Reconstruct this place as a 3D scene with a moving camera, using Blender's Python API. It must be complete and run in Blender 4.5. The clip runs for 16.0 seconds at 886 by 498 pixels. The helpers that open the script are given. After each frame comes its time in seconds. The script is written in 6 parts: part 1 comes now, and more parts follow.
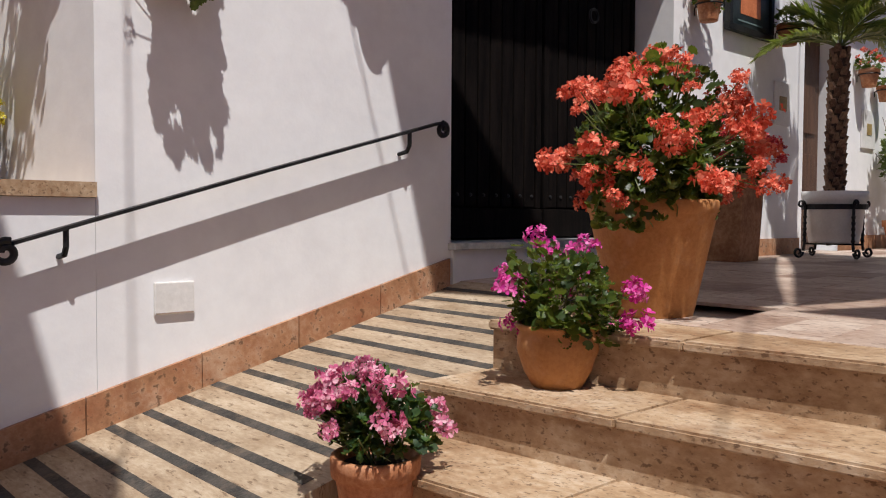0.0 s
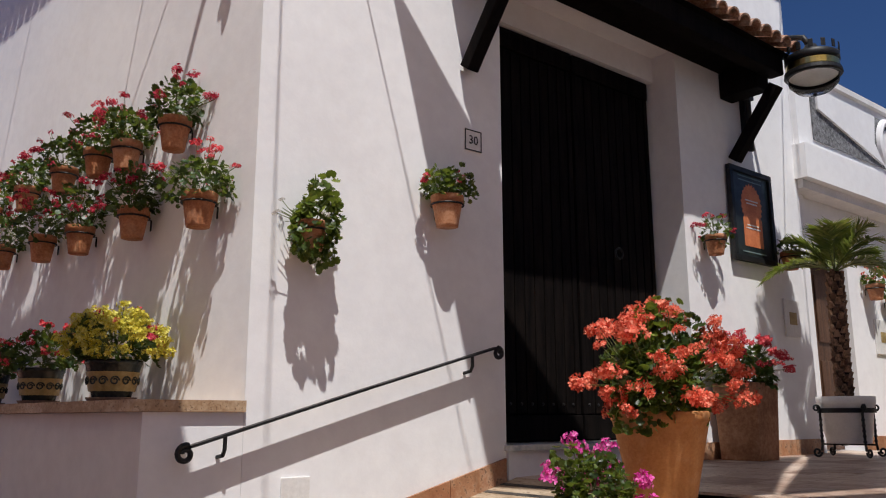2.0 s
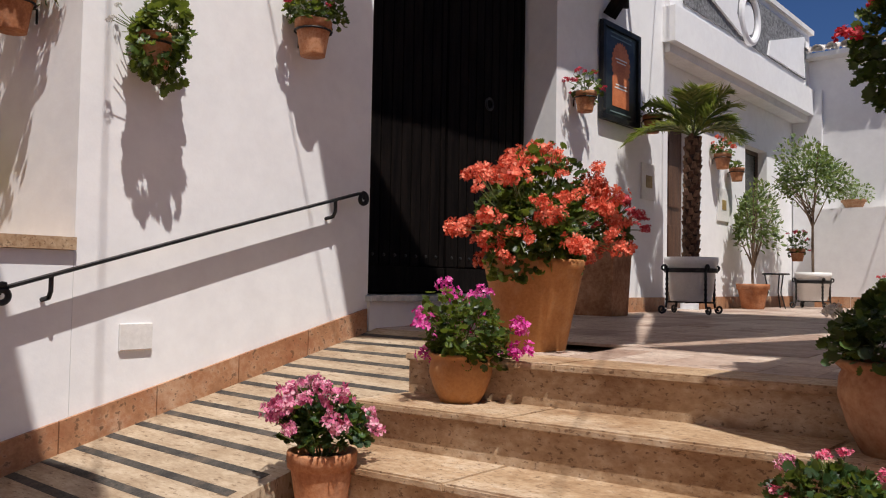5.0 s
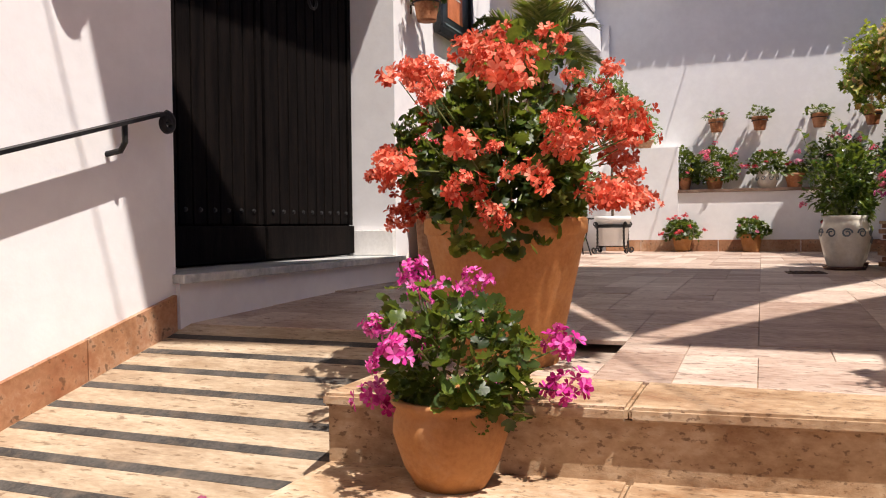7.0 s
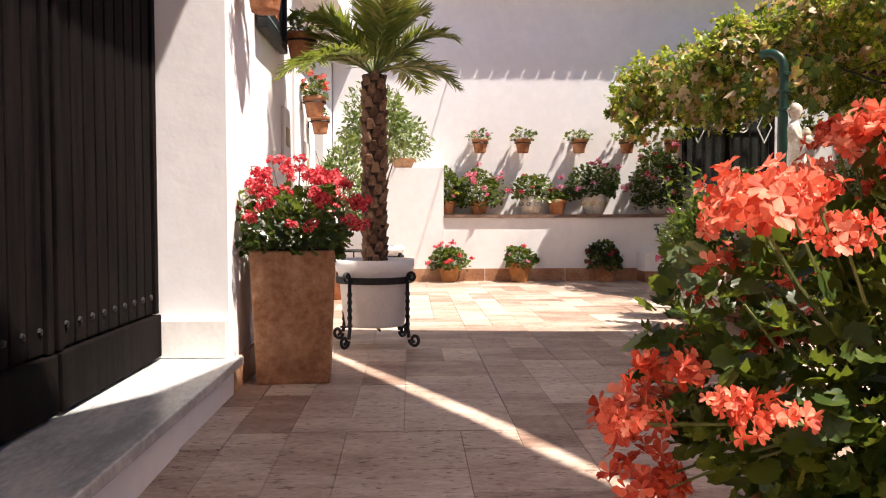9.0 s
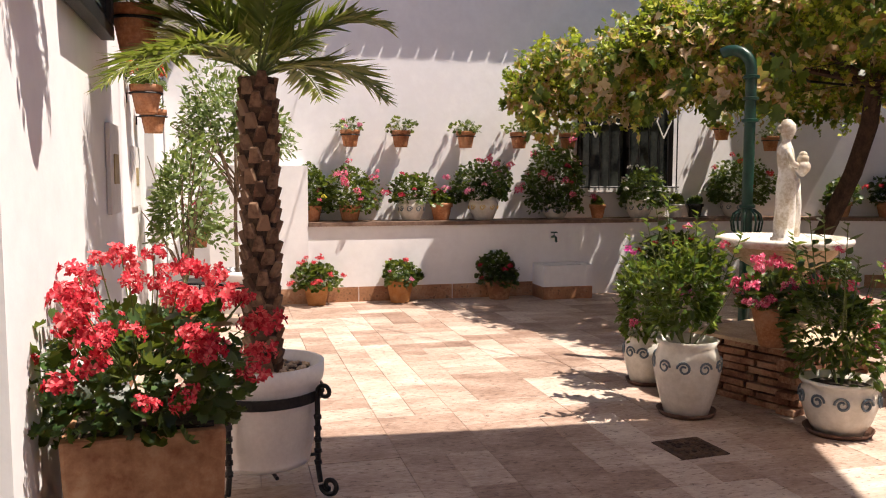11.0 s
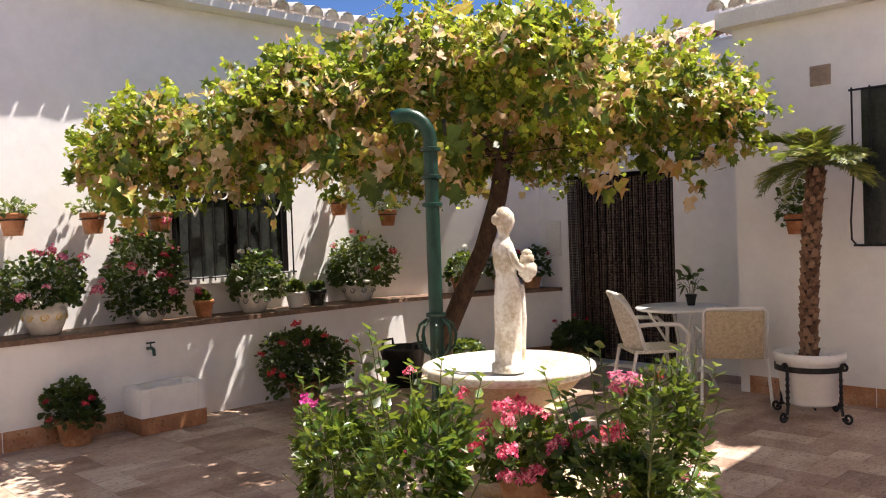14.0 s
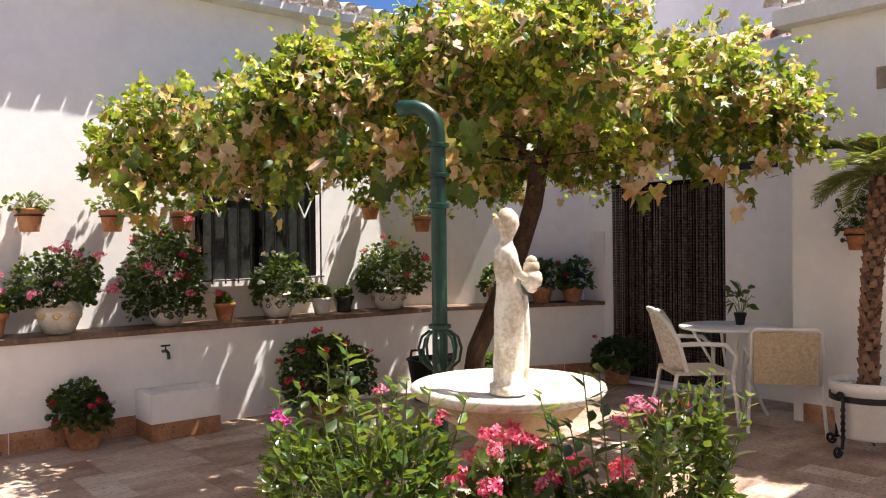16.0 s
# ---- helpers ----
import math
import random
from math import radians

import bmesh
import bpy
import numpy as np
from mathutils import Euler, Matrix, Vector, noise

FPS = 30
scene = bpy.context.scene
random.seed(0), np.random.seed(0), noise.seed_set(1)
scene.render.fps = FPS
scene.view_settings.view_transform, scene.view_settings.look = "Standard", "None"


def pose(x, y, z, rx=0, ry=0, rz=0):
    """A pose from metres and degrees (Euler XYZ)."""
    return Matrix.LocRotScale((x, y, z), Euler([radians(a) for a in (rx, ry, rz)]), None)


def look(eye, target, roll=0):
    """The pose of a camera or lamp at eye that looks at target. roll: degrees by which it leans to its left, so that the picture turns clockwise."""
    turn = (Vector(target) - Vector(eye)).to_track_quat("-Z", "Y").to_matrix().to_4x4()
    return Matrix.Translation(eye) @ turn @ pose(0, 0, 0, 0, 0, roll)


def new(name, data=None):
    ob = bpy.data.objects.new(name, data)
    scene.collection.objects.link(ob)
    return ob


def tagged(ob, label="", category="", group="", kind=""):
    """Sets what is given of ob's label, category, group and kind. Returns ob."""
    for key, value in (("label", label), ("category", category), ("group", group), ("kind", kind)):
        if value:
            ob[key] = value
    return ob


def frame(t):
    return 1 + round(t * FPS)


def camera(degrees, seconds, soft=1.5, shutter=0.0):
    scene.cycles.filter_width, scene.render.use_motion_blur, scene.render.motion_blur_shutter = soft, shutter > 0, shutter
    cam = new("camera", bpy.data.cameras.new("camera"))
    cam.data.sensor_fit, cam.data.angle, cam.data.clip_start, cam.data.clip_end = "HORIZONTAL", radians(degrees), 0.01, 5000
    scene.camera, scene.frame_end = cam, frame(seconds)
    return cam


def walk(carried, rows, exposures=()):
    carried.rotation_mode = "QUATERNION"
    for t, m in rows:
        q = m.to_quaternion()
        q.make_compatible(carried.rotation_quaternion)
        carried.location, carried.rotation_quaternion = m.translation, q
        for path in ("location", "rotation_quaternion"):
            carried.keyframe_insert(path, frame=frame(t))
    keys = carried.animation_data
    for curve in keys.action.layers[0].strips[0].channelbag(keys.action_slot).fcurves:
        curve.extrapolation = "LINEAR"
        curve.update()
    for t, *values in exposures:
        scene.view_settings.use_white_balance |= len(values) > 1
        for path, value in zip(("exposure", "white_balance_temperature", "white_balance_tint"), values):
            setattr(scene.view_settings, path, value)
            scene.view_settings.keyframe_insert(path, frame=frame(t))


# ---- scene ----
cam = camera(56.8, 16.0, soft=1.1)
PATH = [
    (0, (0.008, 0.02, 0.3), (1.355, 1.496, 0.224), 0.3),
    (0.5, (-0.156, -0.318, 0.218), (1.165, 1.182, 0.162), 0.1),
    (1, (-0.392, -0.543, 0.265), (0.858, 1.017, 0.334), 0.2),
    (1.5, (-0.657, -0.701, 0.295), (0.591, 0.85, 0.496), -0.4),
    (2, (-0.783, -0.791, 0.335), (0.447, 0.733, 0.741), -0.1),
    (2.5, (-0.795, -0.822, 0.379), (0.407, 0.667, 0.959), 0.1),
    (3, (-0.825, -0.847, 0.362), (0.349, 0.596, 1.096), -0.3),
    (3.5, (-0.821, -0.857, 0.373), (0.323, 0.552, 1.214), -0.5),
    (4, (-0.818, -0.809, 0.353), (0.344, 0.661, 1.053), -0.6),
    (4.5, (-0.762, -0.682, 0.322), (0.489, 0.845, 0.641), -0.5),
    (5, (-0.603, -0.446, 0.255), (0.918, 0.851, 0.336), 1.0),
    (5.2, (-0.502, -0.34, 0.247), (1.133, 0.811, 0.283), 1.6),
    (7.3, (0.409, 1.321, 0.4), (2.297, 1.967, 0.27), -0.9),
    (7.5, (0.469, 1.503, 0.459), (2.375, 2.074, 0.254), -0.9),
    (8, (0.802, 1.892, 0.562), (2.768, 2.211, 0.376), -1.1),
    (8.3, (1.015, 2.097, 0.626), (3.001, 2.284, 0.488), 0.3),
    (8.5, (1.164, 2.223, 0.668), (3.159, 2.305, 0.549), 0.0),
    (9, (1.569, 2.465, 0.776), (3.566, 2.385, 0.697), -0.1),
    (9.2, (1.74, 2.495, 0.836), (3.734, 2.369, 0.752), 0.2),
    (11.3, (3.523, 2.863, 1.318), (5.424, 2.267, 1.141), 0.8),
    (11.5, (3.689, 2.898, 1.363), (5.565, 2.226, 1.186), 1.4),
    (12, (4.023, 2.817, 1.393), (5.8, 1.931, 1.15), 0.5),
    (12.5, (4.301, 2.7, 1.359), (5.895, 1.544, 1.008), 0.3),
    (13, (4.566, 2.729, 1.371), (6.012, 1.404, 0.979), 1.3),
    (13.5, (4.78, 2.627, 1.437), (6.191, 1.233, 1.181), -1.4),
    (14, (4.983, 2.376, 1.487), (6.415, 0.98, 1.442), -2.0),
    (14.5, (5.237, 2.185, 1.471), (6.669, 0.789, 1.473), -0.5),
    (15, (5.187, 2.12, 1.468), (6.628, 0.732, 1.468), 0.4),
    (15.5, (5.037, 2.082, 1.462), (6.505, 0.724, 1.458), 1.1),
    (16, (5.077, 1.935, 1.451), (6.608, 0.647, 1.434), -0.6),
]
EXPOSURES = [(0, -0.13, 6400, 10), (5.2, -0.06, 6600, 11), (7.3, 0.6, 7000, 14), (8.0, 0.88, 7200, 15), (8.5, 1.05, 7300, 16), (9.2, 1.0, 7300, 16), (11.3, 0.72, 7300, 16), (13.0, 0.88, 7400, 16), (14.0, 1.25, 7150, 13), (16, 1.33, 7050, 12)]
walk(cam, [(t, look(eye, target, roll)) for t, eye, target, roll in PATH], EXPOSURES)

# ---- light: clear sky and a high midday sun ----
SUN = Vector((-0.20, -0.39, 0.92)).normalized()
world = bpy.data.worlds.new("world")
scene.world = world
world.use_nodes = True
sky = world.node_tree.nodes.new("ShaderNodeTexSky")
sky.sky_type = "NISHITA"
sky.sun_disc = False
sky.sun_elevation = math.asin(SUN.z)
sky.sun_rotation = math.atan2(SUN.x, SUN.y)
sky.altitude = 1200
sky.air_density = 1.0
sky.dust_density = 0.0
sky.ozone_density = 6.0
world.node_tree.nodes["Background"].inputs[1].default_value = 0.062
tint = world.node_tree.nodes.new("ShaderNodeMix")
tint.data_type, tint.blend_type = "RGBA", "MULTIPLY"
tint.inputs[0].default_value = 1.0
tint.inputs[7].default_value = (0.58, 0.74, 1.0, 1)
world.node_tree.links.new(sky.outputs[0], tint.inputs[6])
world.node_tree.links.new(tint.outputs[2], world.node_tree.nodes["Background"].inputs[0])
sun = new("sun", bpy.data.lights.new("sun", "SUN"))
sun.data.energy = 5.0
sun.data.angle = radians(0.55)
sun.data.color = (1.0, 0.965, 0.92)
sun.matrix_world = look(SUN * 30, (0, 0, 0))


# ---- materials ----
def ramp_node(nt, fac, stops):
    r = nt.nodes.new("ShaderNodeValToRGB")
    while len(r.color_ramp.elements) < len(stops):
        r.color_ramp.elements.new(0.5)
    for e, (p, c) in zip(r.color_ramp.elements, stops):
        e.position, e.color = p, (*c, 1)
    nt.links.new(fac, r.inputs[0])
    return r.outputs[0]


def noise_node(nt, vec, scale, detail=4, rough=0.55):
    n = nt.nodes.new("ShaderNodeTexNoise")
    n.inputs["Scale"].default_value, n.inputs["Detail"].default_value, n.inputs["Roughness"].default_value = scale, detail, rough
    nt.links.new(vec, n.inputs["Vector"])
    return n.outputs[0]


def mix_node(nt, fac, a, b, blend="MIX"):
    m = nt.nodes.new("ShaderNodeMix")
    m.data_type, m.blend_type = "RGBA", blend
    for i, v in ((0, fac), (6, a), (7, b)):
        if isinstance(v, (int, float)):
            m.inputs[i].default_value = v
        elif isinstance(v, tuple):
            m.inputs[i].default_value = (*v, 1)
        else:
            nt.links.new(v, m.inputs[i])
    return m.outputs[2]


def material(name, stops, rough=0.7, coarse=3.0, fine=40.0, bump=0.2, metal=0.0, stain=None, stain_scale=1.5, stain_amount=0.5,
             vary=0.0, island=False, leafy=0.0, spec=0.4, stretch=(1, 1, 1), bump_dist=0.01, world_space=True, contrast=True, pits=None, pit_scale=50, pit_amount=0.8, through_light=0.3):
    m = bpy.data.materials.new(name)
    m.use_nodes = True
    nt = m.node_tree
    bsdf = nt.nodes["Principled BSDF"]
    geo = nt.nodes.new("ShaderNodeNewGeometry")
    if world_space:
        pos = geo.outputs["Position"]
    else:
        pos = nt.nodes.new("ShaderNodeTexCoord").outputs["Object"]
    mp = nt.nodes.new("ShaderNodeMapping")
    mp.inputs["Scale"].default_value = stretch
    nt.links.new(pos, mp.inputs["Vector"])
    vec = mp.outputs[0]
    info = nt.nodes.new("ShaderNodeObjectInfo")
    rnd = geo.outputs["Random Per Island"] if island else info.outputs["Random"]
    big, small = noise_node(nt, vec, coarse), noise_node(nt, vec, fine, 5, 0.65)
    both = nt.nodes.new("ShaderNodeMath")
    both.operation = "MULTIPLY_ADD"
    nt.links.new(small, both.inputs[0])
    both.inputs[1].default_value = 0.45
    half = nt.nodes.new("ShaderNodeMath")
    half.operation = "MULTIPLY"
    nt.links.new(big, half.inputs[0])
    half.inputs[1].default_value = 0.55
    nt.links.new(half.outputs[0], both.inputs[2])
    spread = nt.nodes.new("ShaderNodeMapRange")
    spread.clamp = False
    for k, v in ((1, 0.25), (2, 0.75), (3, 0.0 if contrast else 0.25), (4, 1.0 if contrast else 0.75)):
        spread.inputs[k].default_value = v
    nt.links.new(both.outputs[0], spread.inputs[0])
    fac = spread.outputs[0]
    if vary:
        add = nt.nodes.new("ShaderNodeMath")
        add.operation = "MULTIPLY_ADD"
        nt.links.new(rnd, add.inputs[0])
        add.inputs[1].default_value = vary
        sub = nt.nodes.new("ShaderNodeMath")
        sub.operation = "SUBTRACT"
        nt.links.new(fac, sub.inputs[0])
        sub.inputs[1].default_value = vary / 2
        nt.links.new(sub.outputs[0], add.inputs[2])
        fac = add.outputs[0]
    col = ramp_node(nt, fac, stops)
    if stain:
        s = ramp_node(nt, noise_node(nt, vec, stain_scale, 6, 0.7), [(0.5, (0, 0, 0)), (0.72, (stain_amount,) * 3)])
        col = mix_node(nt, s, col, stain)
    if pits:
        p = ramp_node(nt, noise_node(nt, vec, pit_scale, 3, 0.6), [(0.58, (0, 0, 0)), (0.66, (pit_amount,) * 3)])
        col = mix_node(nt, p, col, pits)
    nt.links.new(col, bsdf.inputs["Base Color"])
    bsdf.inputs["Roughness"].default_value, bsdf.inputs["Metallic"].default_value = rough, metal
    bsdf.inputs["Specular IOR Level"].default_value = spec
    if bump:
        b = nt.nodes.new("ShaderNodeBump")
        b.inputs["Strength"].default_value, b.inputs["Distance"].default_value = bump, bump_dist
        nt.links.new(both.outputs[0], b.inputs["Height"])
        nt.links.new(b.outputs[0], bsdf.inputs["Normal"])
    if leafy:
        tr = nt.nodes.new("ShaderNodeBsdfTranslucent")
        nt.links.new(mix_node(nt, 0.5, col, (0.45, 0.55, 0.06), "MIX") if leafy < 0.5 else col, tr.inputs[0])
        ms = nt.nodes.new("ShaderNodeMixShader")
        ms.inputs[0].default_value = through_light
        nt.links.new(bsdf.outputs[0], ms.inputs[1])
        nt.links.new(tr.outputs[0], ms.inputs[2])
        nt.links.new(ms.outputs[0], nt.nodes["Material Output"].inputs["Surface"])
    return m


def tones(a, b, lo=0.3, hi=0.7):
    return [(lo, a), (hi, b)]


WHITE = material("whitewash", tones((0.80, 0.79, 0.80), (0.87, 0.865, 0.87)), 0.85, 0.8, 9, 0.22, bump_dist=0.02, stain=(0.70, 0.67, 0.65), stain_scale=0.9, stain_amount=0.18)
WHITE_TRIM = material("white_trim", tones((0.7, 0.68, 0.66), (0.82, 0.8, 0.78)), 0.7, 4, 40, 0.15)
PLASTIC = material("white_plastic", tones((0.72, 0.71, 0.7), (0.82, 0.81, 0.8)), 0.4, 6, 60, 0.05)
TRAV_TONES = [(0.05, (0.22, 0.135, 0.10)), (0.35, (0.38, 0.265, 0.205)), (0.6, (0.50, 0.385, 0.315)), (0.95, (0.68, 0.58, 0.49))]
TRAV = material("travertine_dark", TRAV_TONES, 0.5, 3, 30, 0.25, stain=(0.24, 0.14, 0.09), stain_scale=7, stain_amount=0.45, vary=0.5, pits=(0.13, 0.075, 0.05), pit_scale=26, pit_amount=0.75, stretch=(2.0, 0.8, 1))
TRAV_JOINED = material("travertine_joined", TRAV_TONES, 0.5, 3, 30, 0.25, stain=(0.24, 0.14, 0.09), stain_scale=7, stain_amount=0.45, vary=0.5, pits=(0.13, 0.075, 0.05), pit_scale=26, pit_amount=0.75, island=True, stretch=(2.0, 0.8, 1))
STEP_STONE = material("step_travertine", [(0.1, (0.24, 0.13, 0.06)), (0.5, (0.46, 0.32, 0.2)), (0.85, (0.64, 0.52, 0.39))], 0.6, 4, 38, 0.6, stain=(0.2, 0.085, 0.03), stain_scale=5, stain_amount=0.75, vary=0.1, pits=(0.1, 0.05, 0.025), pit_scale=75, pit_amount=0.7, stretch=(1, 0.6, 1))
BASE_STONE = material("red_travertine", [(0.1, (0.2, 0.085, 0.04)), (0.5, (0.42, 0.21, 0.11)), (0.9, (0.6, 0.42, 0.29))], 0.5, 4, 30, 0.35, stain=(0.3, 0.1, 0.045), stain_scale=6, stain_amount=0.7, vary=0.22, pits=(0.1, 0.045, 0.02), pit_scale=30, pit_amount=0.75)
RAMP_STONE = material("ramp_travertine", [(0.1, (0.22, 0.145, 0.09)), (0.5, (0.42, 0.32, 0.22)), (0.9, (0.58, 0.48, 0.37))], 0.6, 4, 36, 0.4, stain=(0.25, 0.16, 0.09), stain_scale=5, stain_amount=0.65, stretch=(2.5, 0.7, 1), vary=0.12, pits=(0.12, 0.065, 0.03), pit_scale=22, pit_amount=0.7)
GROUT = material("grout", tones((0.32, 0.24, 0.19), (0.46, 0.37, 0.3)), 0.9, 5, 50, 0.3)
STRIP = material("grip_strip", tones((0.03, 0.027, 0.025), (0.085, 0.075, 0.066)), 0.9, 8, 90, 0.5, stain=(0.22, 0.16, 0.11), stain_scale=9, stain_amount=0.55)
MARBLE = material("grey_marble", [(0.3, (0.32, 0.34, 0.35)), (0.6, (0.6, 0.61, 0.6)), (0.75, (0.75, 0.75, 0.73))], 0.3, 2.5, 18, 0.05, stain=(0.42, 0.36, 0.2), stain_scale=2.5, stain_amount=0.3, stretch=(1, 3, 1))
TERRA = material("terracotta", [(0.3, (0.30, 0.11, 0.045)), (0.55, (0.46, 0.19, 0.085)), (0.75, (0.56, 0.28, 0.15))], 0.8, 7, 60, 0.15, stain=(0.55, 0.4, 0.3), stain_scale=5, stain_amount=0.35, vary=0.15)
TERRA_OCHRE = material("ochre_clay", [(0.3, (0.36, 0.15, 0.045)), (0.7, (0.48, 0.22, 0.075))], 0.75, 5, 70, 0.12, stain=(0.6, 0.42, 0.28), stain_scale=9, stain_amount=0.25)
TERRA_RAW = material("rough_clay", [(0.3, (0.27, 0.12, 0.06)), (0.55, (0.42, 0.22, 0.12)), (0.75, (0.5, 0.31, 0.19))], 0.85, 4, 30, 0.3, stain=(0.2, 0.08, 0.04), stain_scale=6, stain_amount=0.6)
SOIL = material("soil", tones((0.02, 0.014, 0.01), (0.07, 0.05, 0.035)), 1.0, 20, 90, 0.8)
GLAZE = material("white_glaze", tones((0.6, 0.57, 0.5), (0.76, 0.73, 0.66)), 0.25, 5, 30, 0.08, stain=(0.5, 0.4, 0.28), stain_scale=6, stain_amount=0.3)
GLAZE_BLUE = material("blue_glaze", tones((0.07, 0.1, 0.13), (0.16, 0.2, 0.22)), 0.3, 8, 40, 0.05)
GLAZE_YELLOW = material("yellow_glaze", tones((0.55, 0.36, 0.08), (0.68, 0.5, 0.16)), 0.3, 8, 40, 0.05)
GLAZE_DARK = material("dark_glaze", tones((0.012, 0.015, 0.014), (0.04, 0.045, 0.04)), 0.25, 6, 40, 0.1)
GLAZE_GOLD = material("gold_glaze", tones((0.25, 0.16, 0.05), (0.42, 0.3, 0.12)), 0.4, 8, 40, 0.1)
IRON = material("black_iron", tones((0.008, 0.008, 0.009), (0.028, 0.027, 0.027)), 0.5, 8, 80, 0.15, metal=0.3)
GREEN_IRON = material("green_iron", tones((0.003, 0.026, 0.017), (0.008, 0.05, 0.033)), 0.35, 6, 60, 0.12)
BRASS = material("brass_band", tones((0.5, 0.36, 0.1), (0.7, 0.55, 0.22)), 0.3, 6, 40, 0.05, metal=1.0)
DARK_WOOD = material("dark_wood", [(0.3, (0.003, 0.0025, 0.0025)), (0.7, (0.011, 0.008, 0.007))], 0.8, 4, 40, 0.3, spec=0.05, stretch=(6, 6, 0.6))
DOOR_WOOD = material("brown_wood", tones((0.05, 0.022, 0.012), (0.12, 0.06, 0.035)), 0.5, 4, 40, 0.3, stretch=(6, 6, 0.6))
ROOF_TILE = material("roof_tile", [(0.25, (0.2, 0.09, 0.05)), (0.5, (0.42, 0.23, 0.15)), (0.75, (0.6, 0.45, 0.34))], 0.85, 8, 50, 0.3, stain=(0.55, 0.5, 0.44), stain_scale=6, stain_amount=0.5, vary=0.3)
WHITE_TILE = material("limed_roof_tile", [(0.3, (0.55, 0.48, 0.42)), (0.6, (0.76, 0.73, 0.7))], 0.85, 8, 50, 0.3, stain=(0.4, 0.24, 0.15), stain_scale=5, stain_amount=0.5, vary=0.2)
SAIL = material("shade_cloth", tones((0.7, 0.62, 0.5), (0.8, 0.73, 0.61)), 0.9, 2, 300, 0.1, leafy=1.0, through_light=0.8)
STATUE = material("statue_stone", [(0.3, (0.45, 0.38, 0.28)), (0.55, (0.72, 0.69, 0.63)), (0.75, (0.8, 0.78, 0.74))], 0.6, 7, 50, 0.15, stain=(0.3, 0.22, 0.12), stain_scale=4, stain_amount=0.5)
CAST_STONE = material("cast_stone", [(0.3, (0.42, 0.3, 0.19)), (0.7, (0.62, 0.49, 0.35))], 0.8, 6, 70, 0.35, stain=(0.3, 0.2, 0.1), stain_scale=5)
BRICK = material("thin_brick", [(0.3, (0.16, 0.07, 0.04)), (0.5, (0.30, 0.15, 0.09)), (0.7, (0.42, 0.26, 0.17))], 0.85, 9, 60, 0.35, vary=0.35)
BARK = material("palm_bark", tones((0.03, 0.016, 0.01), (0.13, 0.075, 0.045)), 0.9, 14, 60, 0.6, vary=0.25)
VINE_BARK = material("vine_bark", tones((0.03, 0.018, 0.012), (0.10, 0.06, 0.04)), 0.95, 12, 60, 0.8, stretch=(1, 1, 0.3))
PALE_BARK = material("pale_bark", tones((0.12, 0.08, 0.05), (0.28, 0.2, 0.14)), 0.9, 12, 60, 0.4)
LEAF = material("geranium_leaf", [(0.15, (0.012, 0.03, 0.006)), (0.5, (0.034, 0.066, 0.012)), (0.75, (0.09, 0.135, 0.022)), (1.0, (0.30, 0.33, 0.07))], 0.4, 5, 30, 0.1, vary=0.55, island=True, leafy=0.3)
LEAF_DARK = material("dark_leaf", [(0.25, (0.010, 0.026, 0.010)), (0.6, (0.03, 0.07, 0.022)), (0.85, (0.07, 0.14, 0.035))], 0.4, 5, 30, 0.1, vary=0.5, island=True, leafy=0.3)
LEAF_GLOSSY = material("hibiscus_leaf", [(0.15, (0.008, 0.022, 0.004)), (0.5, (0.026, 0.062, 0.01)), (0.8, (0.08, 0.15, 0.025)), (1.0, (0.24, 0.31, 0.05))], 0.28, 5, 20, 0.05, vary=0.5, island=True, leafy=0.3)
LEAF_OLIVE = material("grey_green_leaf", [(0.25, (0.06, 0.10, 0.035)), (0.6, (0.15, 0.22, 0.085)), (0.85, (0.3, 0.38, 0.17))], 0.45, 5, 20, 0.05, vary=0.5, island=True, leafy=0.3)
LEAF_VINE = material("vine_leaf", [(0.0, (0.022, 0.055, 0.01)), (0.35, (0.07, 0.135, 0.02)), (0.48, (0.2, 0.26, 0.04)), (0.56, (0.48, 0.42, 0.09)), (0.66, (0.46, 0.2, 0.08)), (0.9, (0.74, 0.57, 0.4))], 0.45, 1.6, 12, 0.25, vary=0.85, island=True, leafy=0.3, through_light=0.42)
SHOOT_VINE = material("young_vine_leaf", [(0.1, (0.14, 0.22, 0.015)), (0.5, (0.36, 0.45, 0.04)), (0.9, (0.62, 0.62, 0.09))], 0.4, 1.6, 12, 0.2, vary=0.6, island=True, leafy=1.0, through_light=0.42)
LEDGE_STONE = material("dark_ledge_stone", [(0.2, (0.09, 0.05, 0.035)), (0.6, (0.22, 0.14, 0.10)), (0.9, (0.36, 0.26, 0.2))], 0.6, 5, 30, 0.4, stain=(0.1, 0.06, 0.04), stain_scale=6)
SAUCER = material("brown_saucer", tones((0.09, 0.045, 0.03), (0.2, 0.11, 0.075)), 0.6, 6, 40, 0.15)
FROND = material("palm_leaflet", [(0.25, (0.10, 0.15, 0.03)), (0.6, (0.26, 0.30, 0.07)), (0.85, (0.5, 0.46, 0.16))], 0.4, 4, 20, 0.05, vary=0.5, island=True, leafy=0.3)
DRY = material("dry_stub", tones((0.1, 0.05, 0.03), (0.27, 0.16, 0.1)), 0.9, 10, 40, 0.3, vary=0.4)
STEM = material("green_stem", tones((0.08, 0.12, 0.03), (0.18, 0.2, 0.07)), 0.6, 8, 40, 0.1)


